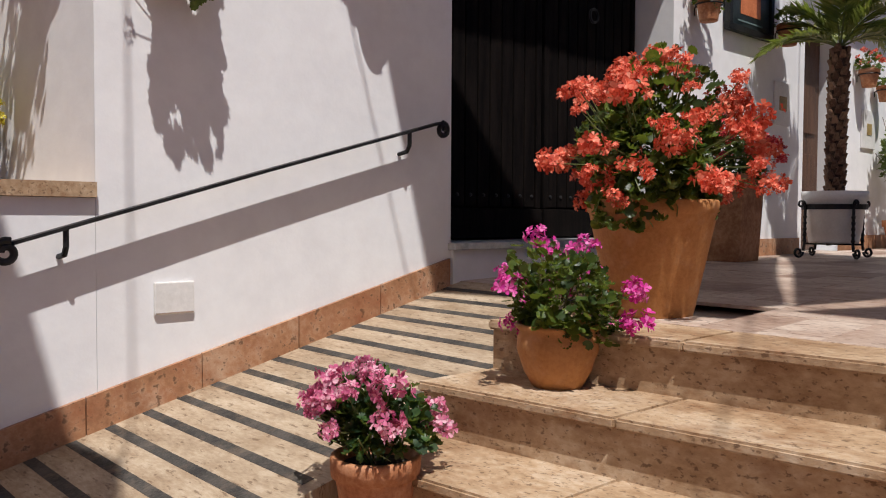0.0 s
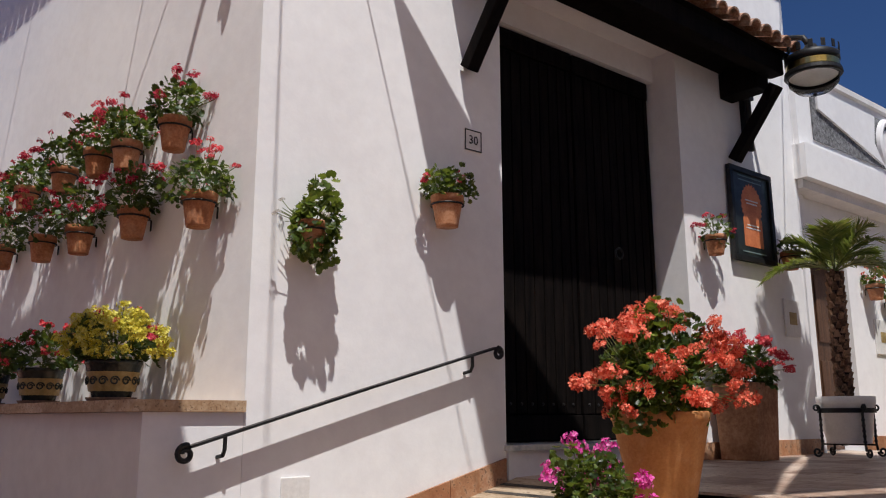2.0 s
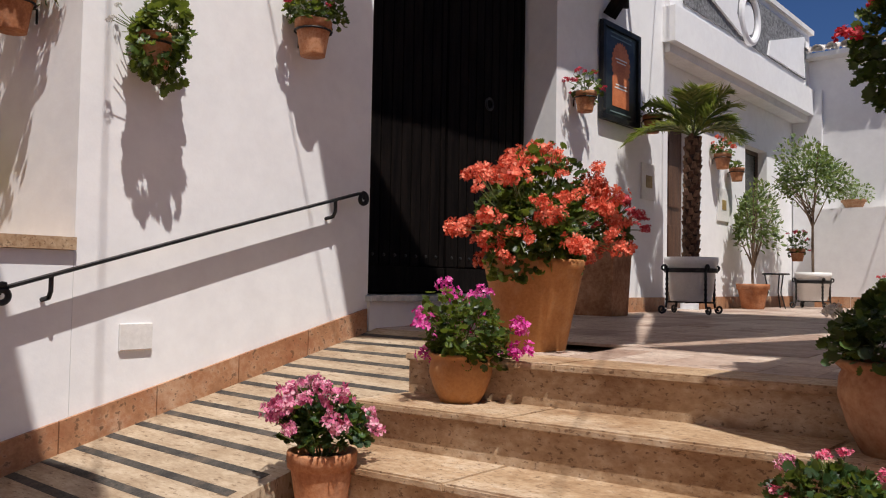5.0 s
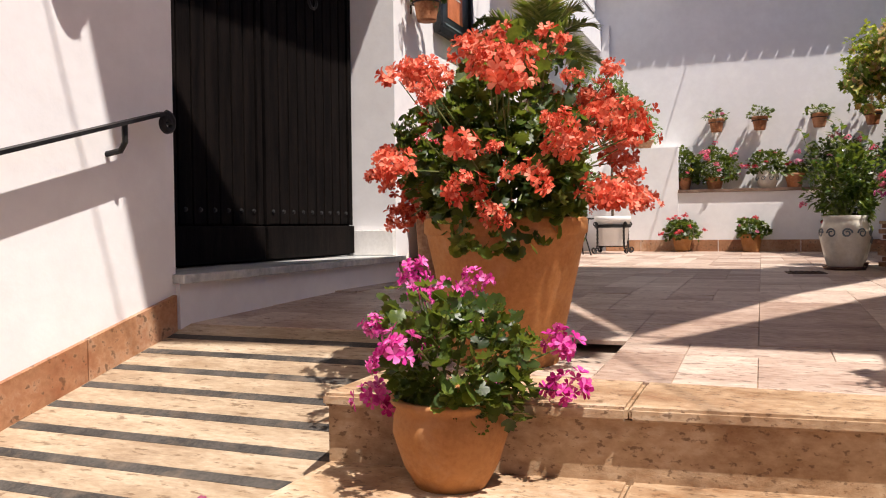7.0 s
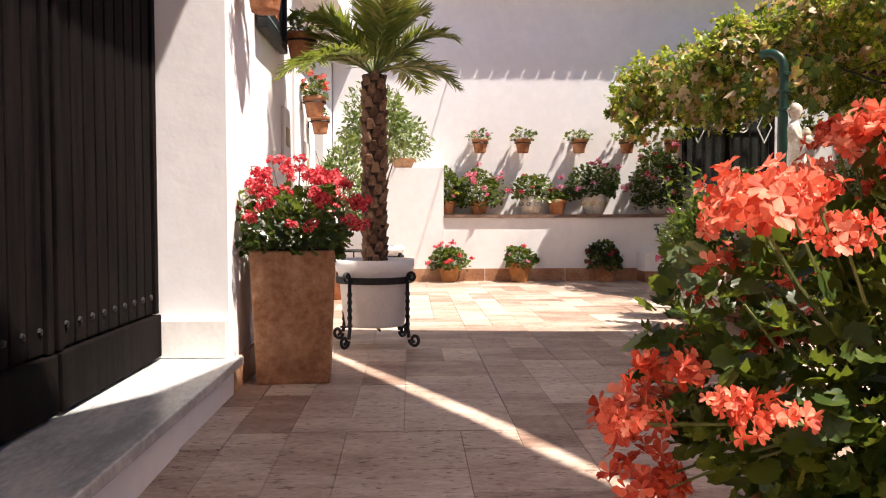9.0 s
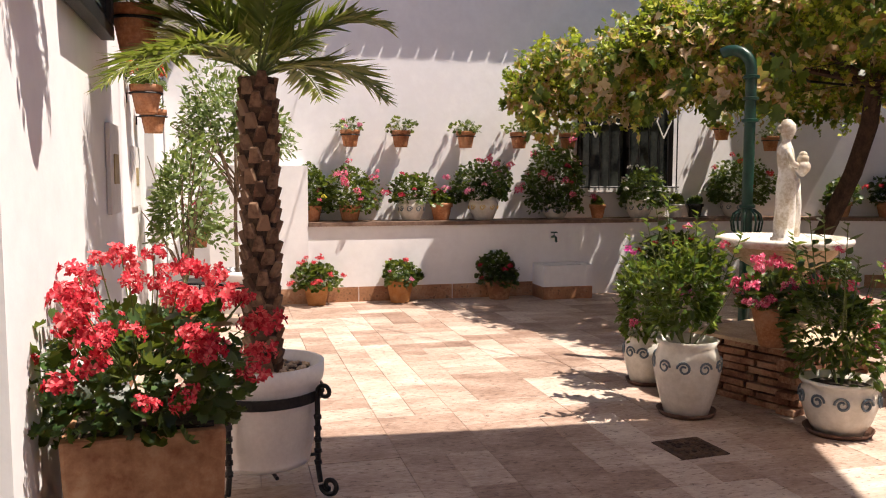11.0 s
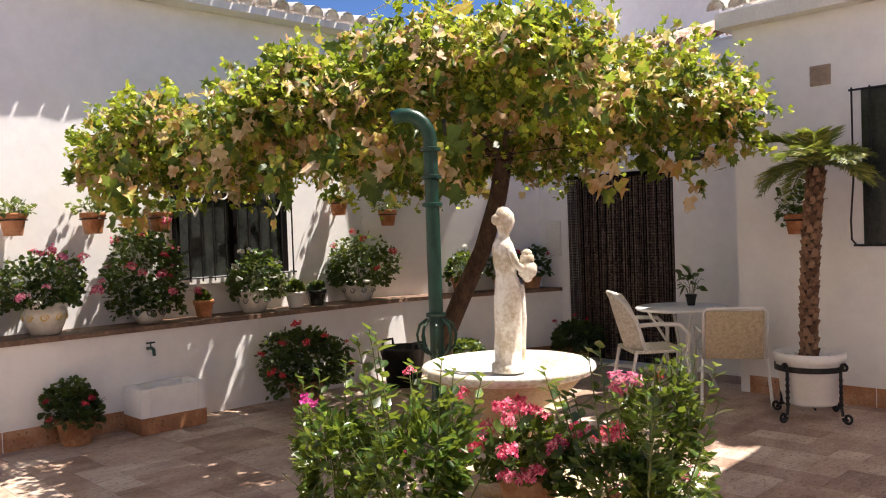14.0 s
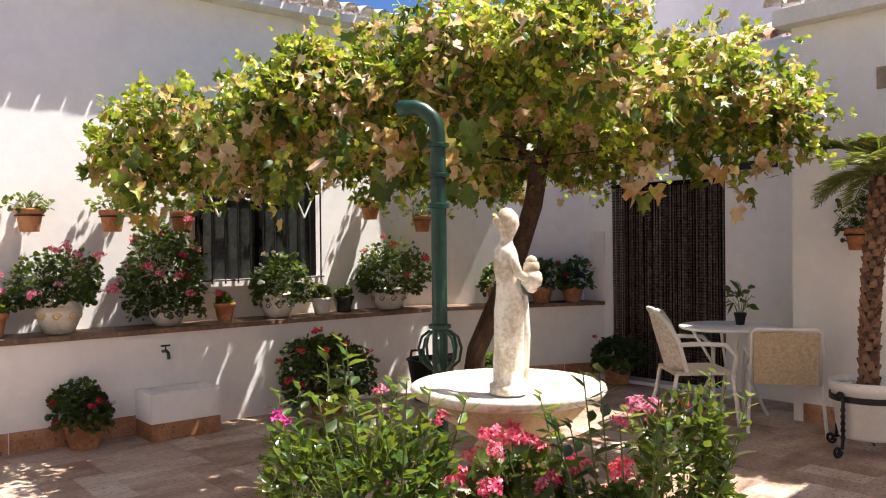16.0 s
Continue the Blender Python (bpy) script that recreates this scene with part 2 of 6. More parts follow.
def petal(name, dark, mid, pale):
    return material(name, [(0.2, dark), (0.5, mid), (0.85, pale)], 0.55, 8, 30, 0.0, vary=0.6, island=True, leafy=1.0)


CORAL = petal("coral_petal", (0.55, 0.06, 0.03), (0.85, 0.16, 0.085), (0.95, 0.36, 0.24))
RED = petal("red_petal", (0.42, 0.012, 0.025), (0.74, 0.045, 0.075), (0.9, 0.22, 0.22))
CRIMSON = petal("crimson_petal", (0.25, 0.005, 0.02), (0.55, 0.02, 0.06), (0.8, 0.12, 0.18))
MAGENTA = petal("magenta_petal", (0.5, 0.015, 0.22), (0.72, 0.05, 0.38), (0.86, 0.25, 0.56))
PINK = petal("pink_petal", (0.5, 0.08, 0.2), (0.76, 0.23, 0.38), (0.9, 0.55, 0.64))
HOTPINK = petal("rose_petal", (0.6, 0.04, 0.12), (0.82, 0.14, 0.26), (0.9, 0.4, 0.48))
YELLOW = petal("yellow_petal", (0.5, 0.42, 0.02), (0.72, 0.64, 0.08), (0.85, 0.8, 0.25))
WHITE_PETAL = petal("white_petal", (0.6, 0.58, 0.52), (0.78, 0.76, 0.72), (0.85, 0.84, 0.82))


# ---- mesh helpers ----
def mesh_object(name, bm_or_data, mat, parent=None, label="", smooth=False):
    if isinstance(bm_or_data, bpy.types.Mesh):
        me = bm_or_data
    else:
        me = bpy.data.meshes.new(name)
        bmesh.ops.recalc_face_normals(bm_or_data, faces=bm_or_data.faces)
        bm_or_data.to_mesh(me)
        bm_or_data.free()
        if smooth:
            me.shade_smooth()
        me.materials.append(mat)
    ob = new(name, me)
    if parent is not None:
        ob.parent = parent
    if label:
        ob["label"] = label
    return ob


def part(name, bm, mat, parent, label="", smooth=False):
    return mesh_object(name, bm, mat, parent, label, smooth)


def thing(name, m, label, category, group=""):
    e = new(name)
    e.matrix_basis = m
    return tagged(e, label, category, group)


def add_box(bm, x0, x1, y0, y1, z0, z1, bevel=0.0):
    r = bmesh.ops.create_cube(bm, size=1.0, matrix=Matrix.LocRotScale(((x0 + x1) / 2, (y0 + y1) / 2, (z0 + z1) / 2), None, (x1 - x0, y1 - y0, z1 - z0)))
    if bevel:
        es = list({e for v in r["verts"] for e in v.link_edges})
        bmesh.ops.bevel(bm, geom=es, offset=bevel, segments=2, affect="EDGES", profile=0.6)
    return bm


def box(x0, x1, y0, y1, z0, z1, bevel=0.0):
    return add_box(bmesh.new(), x0, x1, y0, y1, z0, z1, bevel)


def lathe(profile, n=28, bm=None, square=False):
    bm = bm or bmesh.new()
    rings = []
    for r, z in profile:
        if r < 1e-4:
            rings.append([bm.verts.new((0, 0, z))])
        else:
            rings.append([bm.verts.new((r * math.cos(2 * math.pi * i / n), r * math.sin(2 * math.pi * i / n), z)) for i in range(n)])
    for a, b in zip(rings, rings[1:]):
        for i in range(n):
            j = (i + 1) % n
            if len(a) == 1 and len(b) == 1:
                continue
            if len(a) == 1:
                bm.faces.new((a[0], b[i], b[j]))
            elif len(b) == 1:
                bm.faces.new((a[i], a[j], b[0]))
            else:
                bm.faces.new((a[i], a[j], b[j], b[i]))
    return bm


def tube(points, radius, n=8, bm=None, taper=None, wobble=0.0, rng=None):
    """A round bar through the points; taper gives the radius at the far end."""
    bm = bm or bmesh.new()
    pts = [Vector(p) for p in points]
    rings, side = [], None
    for i, p in enumerate(pts):
        d = (pts[min(i + 1, len(pts) - 1)] - pts[max(i - 1, 0)]).normalized()
        if side is None:
            side = d.orthogonal().normalized()
        side = (side - d * side.dot(d)).normalized()
        up = d.cross(side)
        r = radius if taper is None else radius + (taper - radius) * i / (len(pts) - 1)
        rings.append([])
        for k in range(n):
            a = 2 * math.pi * k / n
            q = r * (1 + (rng.uniform(-wobble, wobble) if rng else 0))
            rings[-1].append(bm.verts.new(p + side * math.cos(a) * q + up * math.sin(a) * q))
    for a, b in zip(rings, rings[1:]):
        for k in range(n):
            bm.faces.new((a[k], a[(k + 1) % n], b[(k + 1) % n], b[k]))
    bm.faces.new(rings[0][::-1])
    bm.faces.new(rings[-1])
    return bm


def prism(poly, z0, z1, bm=None):
    bm = bm or bmesh.new()
    lo = [bm.verts.new((x, y, z0)) for x, y in poly]
    hi = [bm.verts.new((x, y, z1)) for x, y in poly]
    bm.faces.new(lo[::-1])
    bm.faces.new(hi)
    for i in range(len(poly)):
        j = (i + 1) % len(poly)
        bm.faces.new((lo[i], lo[j], hi[j], hi[i]))
    return bm


def spiral(cx, cz, r0, r1, turns, y=0.0, start=0.0, n=22):
    """Points of a flat scroll in the x-z plane."""
    return [(cx + (r0 + (r1 - r0) * i / n) * math.cos(start + turns * 2 * math.pi * i / n), y, cz + (r0 + (r1 - r0) * i / n) * math.sin(start + turns * 2 * math.pi * i / n)) for i in range(n + 1)]


LEAF_SHAPES = {
    "round": [(0.0, 0.12, 0.0), (0.2, -0.1, 0.16), (0.36, -0.05, 0.05), (0.54, 0.12, 0.22), (0.5, 0.3, 0.05), (0.6, 0.5, 0.24), (0.46, 0.62, 0.06), (0.38, 0.84, 0.24), (0.2, 0.82, 0.05), (0.0, 0.97, 0.22), (-0.2, 0.82, 0.05), (-0.38, 0.84, 0.24), (-0.46, 0.62, 0.06), (-0.6, 0.5, 0.24), (-0.5, 0.3, 0.05), (-0.54, 0.12, 0.22), (-0.36, -0.05, 0.05), (-0.2, -0.1, 0.16)],
    "petal": [(0.0, 0.0, 0.0), (0.2, 0.35, 0.06), (0.34, 0.75, 0.02), (0.14, 1.0, -0.06), (0.0, 0.92, 0.0), (-0.16, 1.02, -0.1), (-0.34, 0.72, 0.04), (-0.2, 0.35, 0.0)],
    "curled": [(0.0, 0.05, 0.0), (0.26, -0.1, 0.22), (0.5, 0.2, 0.3), (0.3, 0.42, 0.02), (0.36, 0.8, 0.26), (0.12, 0.72, -0.05), (0.0, 1.0, -0.35), (-0.14, 0.7, 0.02), (-0.38, 0.78, 0.2), (-0.3, 0.42, -0.06), (-0.48, 0.2, 0.34), (-0.26, -0.1, 0.15)],
    "pointed": [(0.0, 0.0, 0.0), (0.24, 0.3, 0.06), (0.26, 0.6, 0.05), (0.0, 1.1, -0.12), (-0.26, 0.6, 0.05), (-0.24, 0.3, 0.06)],
    "narrow": [(0.0, 0.0, 0.0), (0.055, 0.4, 0.02), (0.0, 1.0, -0.08), (-0.055, 0.4, 0.02)],
    "vine": [(0.0, 0.05, 0.0), (0.3, -0.12, 0.1), (0.55, 0.2, -0.02), (0.36, 0.42, 0.1), (0.42, 0.8, -0.05), (0.14, 0.72, 0.06), (0.0, 1.05, -0.14), (-0.14, 0.72, 0.06), (-0.42, 0.8, -0.05), (-0.36, 0.42, 0.1), (-0.55, 0.2, -0.02), (-0.3, -0.12, 0.1)],
}


def leaves_mesh(name, spots, shape, mat):
    """One mesh of many leaves; spots: place, direction of growth, facing, size."""
    base = np.array(LEAF_SHAPES[shape])
    centre = np.array([[0.0, 0.45, -0.03]])
    base = np.vstack([base, centre])
    k = len(base) - 1
    verts, faces = [], []
    own = np.random.default_rng(len(spots) + 17)
    for p, grow, face, size in spots:
        cup = own.uniform(-0.4, 1.9)
        slim = own.uniform(0.78, 1.1)
        g = np.array(grow) / (np.linalg.norm(grow) + 1e-9)
        f = np.array(face, float)
        f = f - g * f.dot(g)
        f /= np.linalg.norm(f) + 1e-9
        s = np.cross(g, f)
        o = len(verts)
        for v in base:
            verts.append(tuple(np.array(p) + size * (s * v[0] * slim + g * v[1] + f * v[2] * cup)))
        for i in range(k):
            faces.append((o + i, o + (i + 1) % k, o + k))
    me = bpy.data.meshes.new(name)
    me.from_pydata(verts, [], faces)
    me.shade_smooth()
    me.materials.append(mat)
    return me


def dome_spots(rng, n, rx, ry, rz, size, low=-0.35, lump=0.35, droop=0.0, centre=(0, 0, 0), inner=0.45):
    """Leaves through an uneven mound, turned outwards and up."""
    lumps = [(rng.normal(size=3), rng.uniform(0.5, 1.0)) for _ in range(7)]
    lumps = [(v / np.linalg.norm(v), a) for v, a in lumps]
    out = []
    while len(out) < n:
        d = rng.normal(size=3)
        d /= np.linalg.norm(d)
        if d[2] < low:
            continue
        k = 1 - lump + lump * max(a * max(0, d.dot(v)) ** 3 for v, a in lumps) * 1.3
        r = k * (inner + (1 - inner) * rng.random() ** 0.5)
        p = d * r * np.array([rx, ry, rz]) + np.array(centre)
        up = np.array([0, 0, 1.0])
        face = d * 0.6 + up * 0.8 + rng.normal(size=3) * 0.45
        grow = d + rng.normal(size=3) * 0.6 - up * droop
        out.append((p, grow, face, size * rng.uniform(0.55, 1.2)))
    return out


def bloom_mesh(name, rng, radius, mat, florets=26):
    """A loose, uneven flower head of five-petalled florets."""
    spots = []
    squash = rng.uniform(0.6, 0.95)
    for _ in range(florets):
        d = rng.normal(size=3)
        d[2] = abs(d[2]) * 0.9 - 0.2
        d /= np.linalg.norm(d)
        at = d * radius * rng.uniform(0.5, 1.12) * np.array([1, 1, squash])
        n = d + rng.normal(size=3) * 0.3
        n /= np.linalg.norm(n)
        a = np.cross(n, rng.normal(size=3))
        a /= np.linalg.norm(a)
        b = np.cross(n, a)
        size = radius * rng.uniform(0.3, 0.44)
        for k in range(5):
            th = 2 * math.pi * k / 5 + rng.uniform(-0.25, 0.25)
            side = a * math.cos(th) + b * math.sin(th)
            spots.append((at, side + n * rng.uniform(0.1, 0.7), n - side * 0.3, size * rng.uniform(0.8, 1.15)))
    return leaves_mesh(name, spots, "petal", mat)


BLOOMS = {}


def bloom(mat, radius, rng):
    """One of three shared flower heads of a colour."""
    key = (mat.name, round(radius, 3))
    if key not in BLOOMS:
        r = np.random.default_rng(len(BLOOMS) + 5)
        BLOOMS[key] = [bloom_mesh("flower_head", r, radius, mat) for _ in range(3)]
    return BLOOMS[key][int(rng.integers(3))]


# ---- the setting ----
def setting(name, bm, mat, label, category, smooth=False):
    return tagged(mesh_object(name, bm, mat, None, "", smooth), label, category, kind="structure")


def wall_with_holes(x0, x1, z0, z1, y0, y1, holes):
    """A wall along x, its outer face at y0, with rectangular holes (x0, x1, z0, z1) right through."""
    bm = bmesh.new()
    xs = sorted({x0, x1, *[h[0] for h in holes], *[h[1] for h in holes]})
    for a, b in zip(xs, xs[1:]):
        cuts = sorted([(h[2], h[3]) for h in holes if h[0] <= a and h[1] >= b])
        z = z0
        for lo, hi in cuts:
            if lo > z:
                add_box(bm, a, b, y0, y1, z, lo)
            z = hi
        if z < z1:
            add_box(bm, a, b, y0, y1, z, z1)
    bmesh.ops.remove_doubles(bm, verts=bm.verts, dist=0.0005)
    return bm


FY = 3.26
facade = setting("wall_north", wall_with_holes(1.15, 7.2, -1.1, 5.35, FY, FY + 0.45, [(3.02, 5.17, -0.1, 3.6), (3.96, 4.30, 4.07, 4.64)]), WHITE, "thick whitewashed house wall with a tall doorway", "wall")
setting("wall_door_back", box(2.9, 5.3, 3.66, 3.72, -0.1, 3.7), WHITE, "white wall behind the door", "wall")
WX = lambda y: 1.15 - 0.12 * (y - FY)
setting("wall_west", prism([(1.149, FY + 0.002), (1.149, FY + 0.45), (1.149, 12), (WX(12), 12)], -1.1, 5.35), WHITE, "whitewashed side wall hung with flower pots", "wall")
setting("wall_west_base", prism([(0.62, FY), (1.148, FY), (WX(12), 12), (WX(12) - 0.55, 12)], -1.1, 0.37), WHITE, "low whitewashed wall under a stone ledge", "wall")
setting("sill_west", prism([(0.56, FY - 0.03), (1.146, FY - 0.03), (1.146, FY + 0.001), (WX(12) - 0.005, 12), (WX(12) - 0.62, 12)], 0.372, 0.43), STEP_STONE, "worn travertine ledge on the low wall", "ledge")
setting("roof_main", prism([(0.87, 3.0), (7.40, 3.0), (7.40, 12), (-0.19, 12)], 5.352, 5.5), WHITE_TRIM, "flat white eaves slab of the house", "roof")
# annex with a parapet balcony
AY = 3.42
setting("wall_annex", wall_with_holes(7.2, 11.75, -0.1, 2.75, AY, AY + 0.4, [(7.55, 8.45, -0.05, 2.12), (9.9, 10.7, 1.05, 2.1)]), WHITE, "whitewashed wall of the lower house", "wall")
setting("wall_annex_back", box(7.3, 11.7, 4.3, 4.4, -0.1, 2.7), WHITE, "dim inner wall of the lower house", "wall")
setting("wall_annex_jamb", box(7.2, 7.5, AY - 0.06, AY - 0.001, -0.05, 2.7), WHITE, "white pier beside the lower door", "wall")
setting("balcony_slab", box(7.15, 11.84, 3.12, 6.5, 2.752, 3.12), WHITE, "white moulded balcony edge", "balcony")
setting("ledge_moulding", box(7.2, 11.84, 3.2, 3.41, 2.66, 2.75), WHITE_TRIM, "small white moulding below the balcony", "moulding")
setting("parapet", box(7.2, 11.84, 3.2, 3.4, 3.122, 3.95), WHITE, "white parapet with grey pebble panels", "parapet")
setting("parapet_cap", box(7.16, 11.9, 3.15, 3.45, 3.952, 4.02), WHITE_TRIM, "white cap on the parapet", "parapet")
# east side of the yard
EX = 11.82
setting("wall_east", prism([(EX, 3.9), (EX, -3.1), (10.98, -5.05), (11.0, -5.5), (12.4, -5.5), (12.4, 3.9)], -0.1, 3.55), WHITE, "tall whitewashed yard wall with a barred window", "wall")
setting("plant_ledge", prism([(11.40, 2.06), (EX - 0.002, 2.06), (EX - 0.002, -3.1), (10.99, -5.04), (10.70, -5.04), (11.38, -3.3)], -0.05, 0.76), WHITE, "whitewashed plant bench along the wall", "bench")
setting("ledge_top", prism([(11.37, 2.06), (EX - 0.004, 2.06), (EX - 0.004, -3.1), (10.985, -5.03), (10.67, -5.03), (11.35, -3.3)], 0.762, 0.80), LEDGE_STONE, "worn dark brown stone slab on the plant bench", "ledge")
setting("high_bench", box(11.38, EX - 0.003, 2.063, 3.0, -0.05, 1.36), WHITE, "higher whitewashed plant block", "bench")
setting("wall_east_north", box(11.76, EX - 0.004, 3.01, 3.41, -0.05, 3.1), WHITE, "whitewashed corner of the yard", "wall")
# south side
setting("wall_south_alcove", wall_with_holes(8.2, 11.3, -0.1, 3.2, -5.35, -5.05, [(9.26, 10.58, -0.05, 2.04)]), WHITE, "white wall with a curtained doorway", "wall")
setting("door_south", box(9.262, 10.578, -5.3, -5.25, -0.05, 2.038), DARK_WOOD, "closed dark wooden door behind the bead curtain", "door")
setting("wall_south", box(1.5, 8.28, -5.0, -4.4, -0.1, 3.12), WHITE, "white wall of the house across the yard", "wall")
setting("wall_south_return", box(7.9, 8.281, -5.36, -4.99, -0.1, 3.12), WHITE, "white return of the house wall", "wall")
setting("roof_south", box(1.4, 8.36, -5.6, -4.25, 3.122, 3.25), WHITE_TRIM, "white eaves of the south house", "roof")
# pier out of view: carries the hung pot, lengthened to shade the steps
setting("wall_stair_pier", box(1.75, 3.0, -1.0, -0.14, -0.8, 2.0), WHITE, "unseen whitewashed pier added to shade the steps", "wall")
setting("wall_street", box(-6.4, -6.0, -12, 14, -0.9, 5.6), WHITE, "whitewashed house front across the street", "wall")
# ground
setting("ground", prism([(-60, -60), (60, -60), (60, 60), (-60, 60)], -1.3, -0.86), GROUT, "brown street surface around the houses", "ground")
setting("street", box(-9, 1.2, -9, 14, -0.858, -0.82), material("street_paving", tones((0.2, 0.08, 0.05), (0.42, 0.22, 0.15)), 0.8, 5, 60, 0.3, stain=(0.3, 0.2, 0.15), stain_scale=3), "reddish paved street", "street")
floor_bed = setting("floor", prism([(2.55, -5.3), (11.9, -5.3), (11.9, 3.9), (3.08, 3.9), (3.08, 2.06), (2.55, 2.06)], -0.3, -0.085), GROUT, "mortar bed of the tiled yard floor", "floor")


def slant(x0, y):
    return x0 + 0.10 * (2.02 - y)


# steps
stairs = tagged(new("stairs"), "four worn travertine steps with thick slab treads", "stairs", kind="structure")
for i, (x0, z) in enumerate([(2.08, -0.06), (1.75, -0.235), (1.42, -0.41), (1.09, -0.585)]):
    back = 3.1 if i == 0 else (2.12, 1.79, 1.46)[i - 1]
    ya, yb = 2.05, -0.999
    part("riser", prism([(slant(x0 + 0.03, ya), ya), (back + 0.05, ya), (slant(back + 0.05, yb), yb), (slant(x0 + 0.03, yb), yb)], -0.87, z - 0.035), STEP_STONE, stairs)
    cuts = [2.052, 1.32, 0.28, -0.62, -0.998]
    for a, b in zip(cuts, cuts[1:]):
        w = back if i else 2.5
        bm = prism([(slant(x0, a), a), (slant(w, a), a), (slant(w, b + 0.004), b + 0.004), (slant(x0, b + 0.004), b + 0.004)], z - 0.033, z)
        bmesh.ops.bevel(bm, geom=[e for e in bm.edges], offset=0.007, segments=2, affect="EDGES")
        part("tread", bm, STEP_STONE, stairs)
# ramp along the facade
RZ = lambda x: -0.044 + 0.252 * (min(x, 3.08) - 3.08)
bm = bmesh.new()
v = [bm.verts.new(p) for p in [(-0.25, 2.0, RZ(-0.25)), (3.08, 2.0, RZ(3.08)), (3.08, FY - 0.003, RZ(3.08)), (-0.25, FY - 0.003, RZ(-0.25)), (-0.25, 2.0, -1.2), (3.08, 2.0, -1.2), (3.08, FY - 0.003, -1.2), (-0.25, FY - 0.003, -1.2)]]
for f in [(0, 1, 2, 3), (4, 7, 6, 5), (0, 4, 5, 1), (1, 5, 6, 2), (2, 6, 7, 3), (3, 7, 4, 0)]:
    bm.faces.new([v[i] for i in f])
ramp_ob = setting("ramp", bm, RAMP_STONE, "sloping travertine ramp with dark grip strips", "ramp")
bm = bmesh.new()
add_box(bm, -0.021, 0.021, 2.06, 3.235, -0.004, -0.0015)
strip_mesh = None
for i in range(21):
    x = 2.95 - 0.147 * i
    ob = part("grip_strip", bm if strip_mesh is None else strip_mesh, STRIP, ramp_ob)
    strip_mesh = ob.data
    ob.matrix_basis = pose(x, 0, RZ(x) + 0.003, 0, -math.degrees(math.atan(0.252)), 0)
# stone skirting
skirt = tagged(new("baseboard"), "reddish travertine skirting slabs", "skirting", kind="structure")


def skirting(x0, y0, x1, y1, z0, z1, h=0.14, piece=0.5, thick=0.02):
    a, b = Vector((x0, y0, z0)), Vector((x1, y1, z1))
    n = max(1, round((b - a).length / piece))
    for i in range(n):
        p, q = a.lerp(b, i / n), a.lerp(b, (i + 1) / n - 0.006 / (b - a).length)
        side = Vector((p.y - q.y, q.x - p.x, 0)).normalized() * thick
        bm = bmesh.new()
        vs = [bm.verts.new(k + Vector((0, 0, dz)) + s) for dz in (-0.02, h) for k, s in ((p, side * 0), (q, side * 0), (q, side), (p, side))]
        for f in [(0, 1, 2, 3), (7, 6, 5, 4), (0, 4, 5, 1), (1, 5, 6, 2), (2, 6, 7, 3), (3, 7, 4, 0)]:
            bm.faces.new([vs[i] for i in f])
        part("slab", bm, BASE_STONE, skirt)


skirting(3.0, FY - 0.001, 0.62, FY - 0.001, RZ(3.0) + 0.006, RZ(0.62) + 0.006, 0.14)
skirting(7.2, FY - 0.001, 5.18, FY - 0.001, 0, 0, 0.14)
skirting(11.74, AY - 0.001, 8.46, AY - 0.001, 0, 0, 0.14)
skirting(11.377, 3.0, 11.377, 2.07, 0, 0, 0.15, 0.5)
skirting(11.399, 2.05, 11.381, -3.3, 0, 0, 0.15, 0.5)
skirting(11.38, -3.31, 10.70, -5.03, 0, 0, 0.15, 0.5)
skirting(8.2, -4.399, 1.6, -4.399, 0, 0, 0.15, 0.5)

# ---- doorway, door, marble step ----
setting("doorstep", box(3.02, 5.172, FY - 0.02, 3.62, -0.1, 0.125), WHITE, "white rendered step under the door", "step")
setting("door_sill", box(3.0, 5.2, FY - 0.06, 3.58, 0.127, 0.165, 0.006), MARBLE, "veined grey marble threshold", "threshold")
setting("jamb_plinth", box(5.12, 5.168, FY + 0.0, 3.55, 0.167, 0.33, 0.004), WHITE_TRIM, "white plinth on the door jamb", "plinth")
setting("door_head", box(3.024, 5.166, 3.5, 3.645, 3.36, 3.598), WHITE, "white head of the doorway", "lintel")


def door_leaf(x0, x1):
    w = x1 - x0
    d = thing("door", pose(x0, 3.55, 0.17), "tall closed dark-stained plank door with iron studs", "door", "double door")
    d["kind"] = "structure"
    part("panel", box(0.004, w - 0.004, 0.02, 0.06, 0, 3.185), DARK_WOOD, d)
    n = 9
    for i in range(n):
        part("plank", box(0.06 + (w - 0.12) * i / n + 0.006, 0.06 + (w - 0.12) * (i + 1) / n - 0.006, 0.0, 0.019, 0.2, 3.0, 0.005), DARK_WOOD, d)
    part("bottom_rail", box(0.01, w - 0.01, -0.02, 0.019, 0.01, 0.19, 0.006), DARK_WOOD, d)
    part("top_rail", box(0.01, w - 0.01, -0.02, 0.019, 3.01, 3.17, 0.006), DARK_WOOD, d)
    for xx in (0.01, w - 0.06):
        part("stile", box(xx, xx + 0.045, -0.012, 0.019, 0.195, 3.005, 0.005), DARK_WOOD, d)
    stud = None
    for zz in (0.27,):
        for i in range(9):
            bm = lathe([(0.013, 0), (0.01, 0.007), (0, 0.01)], 8) if stud is None else stud
            s = part("stud", bm, IRON, d)
            stud = s.data
            s.matrix_basis = pose(0.09 + (w - 0.18) * i / 8, 0, zz, 90, 0, 0)
    return d


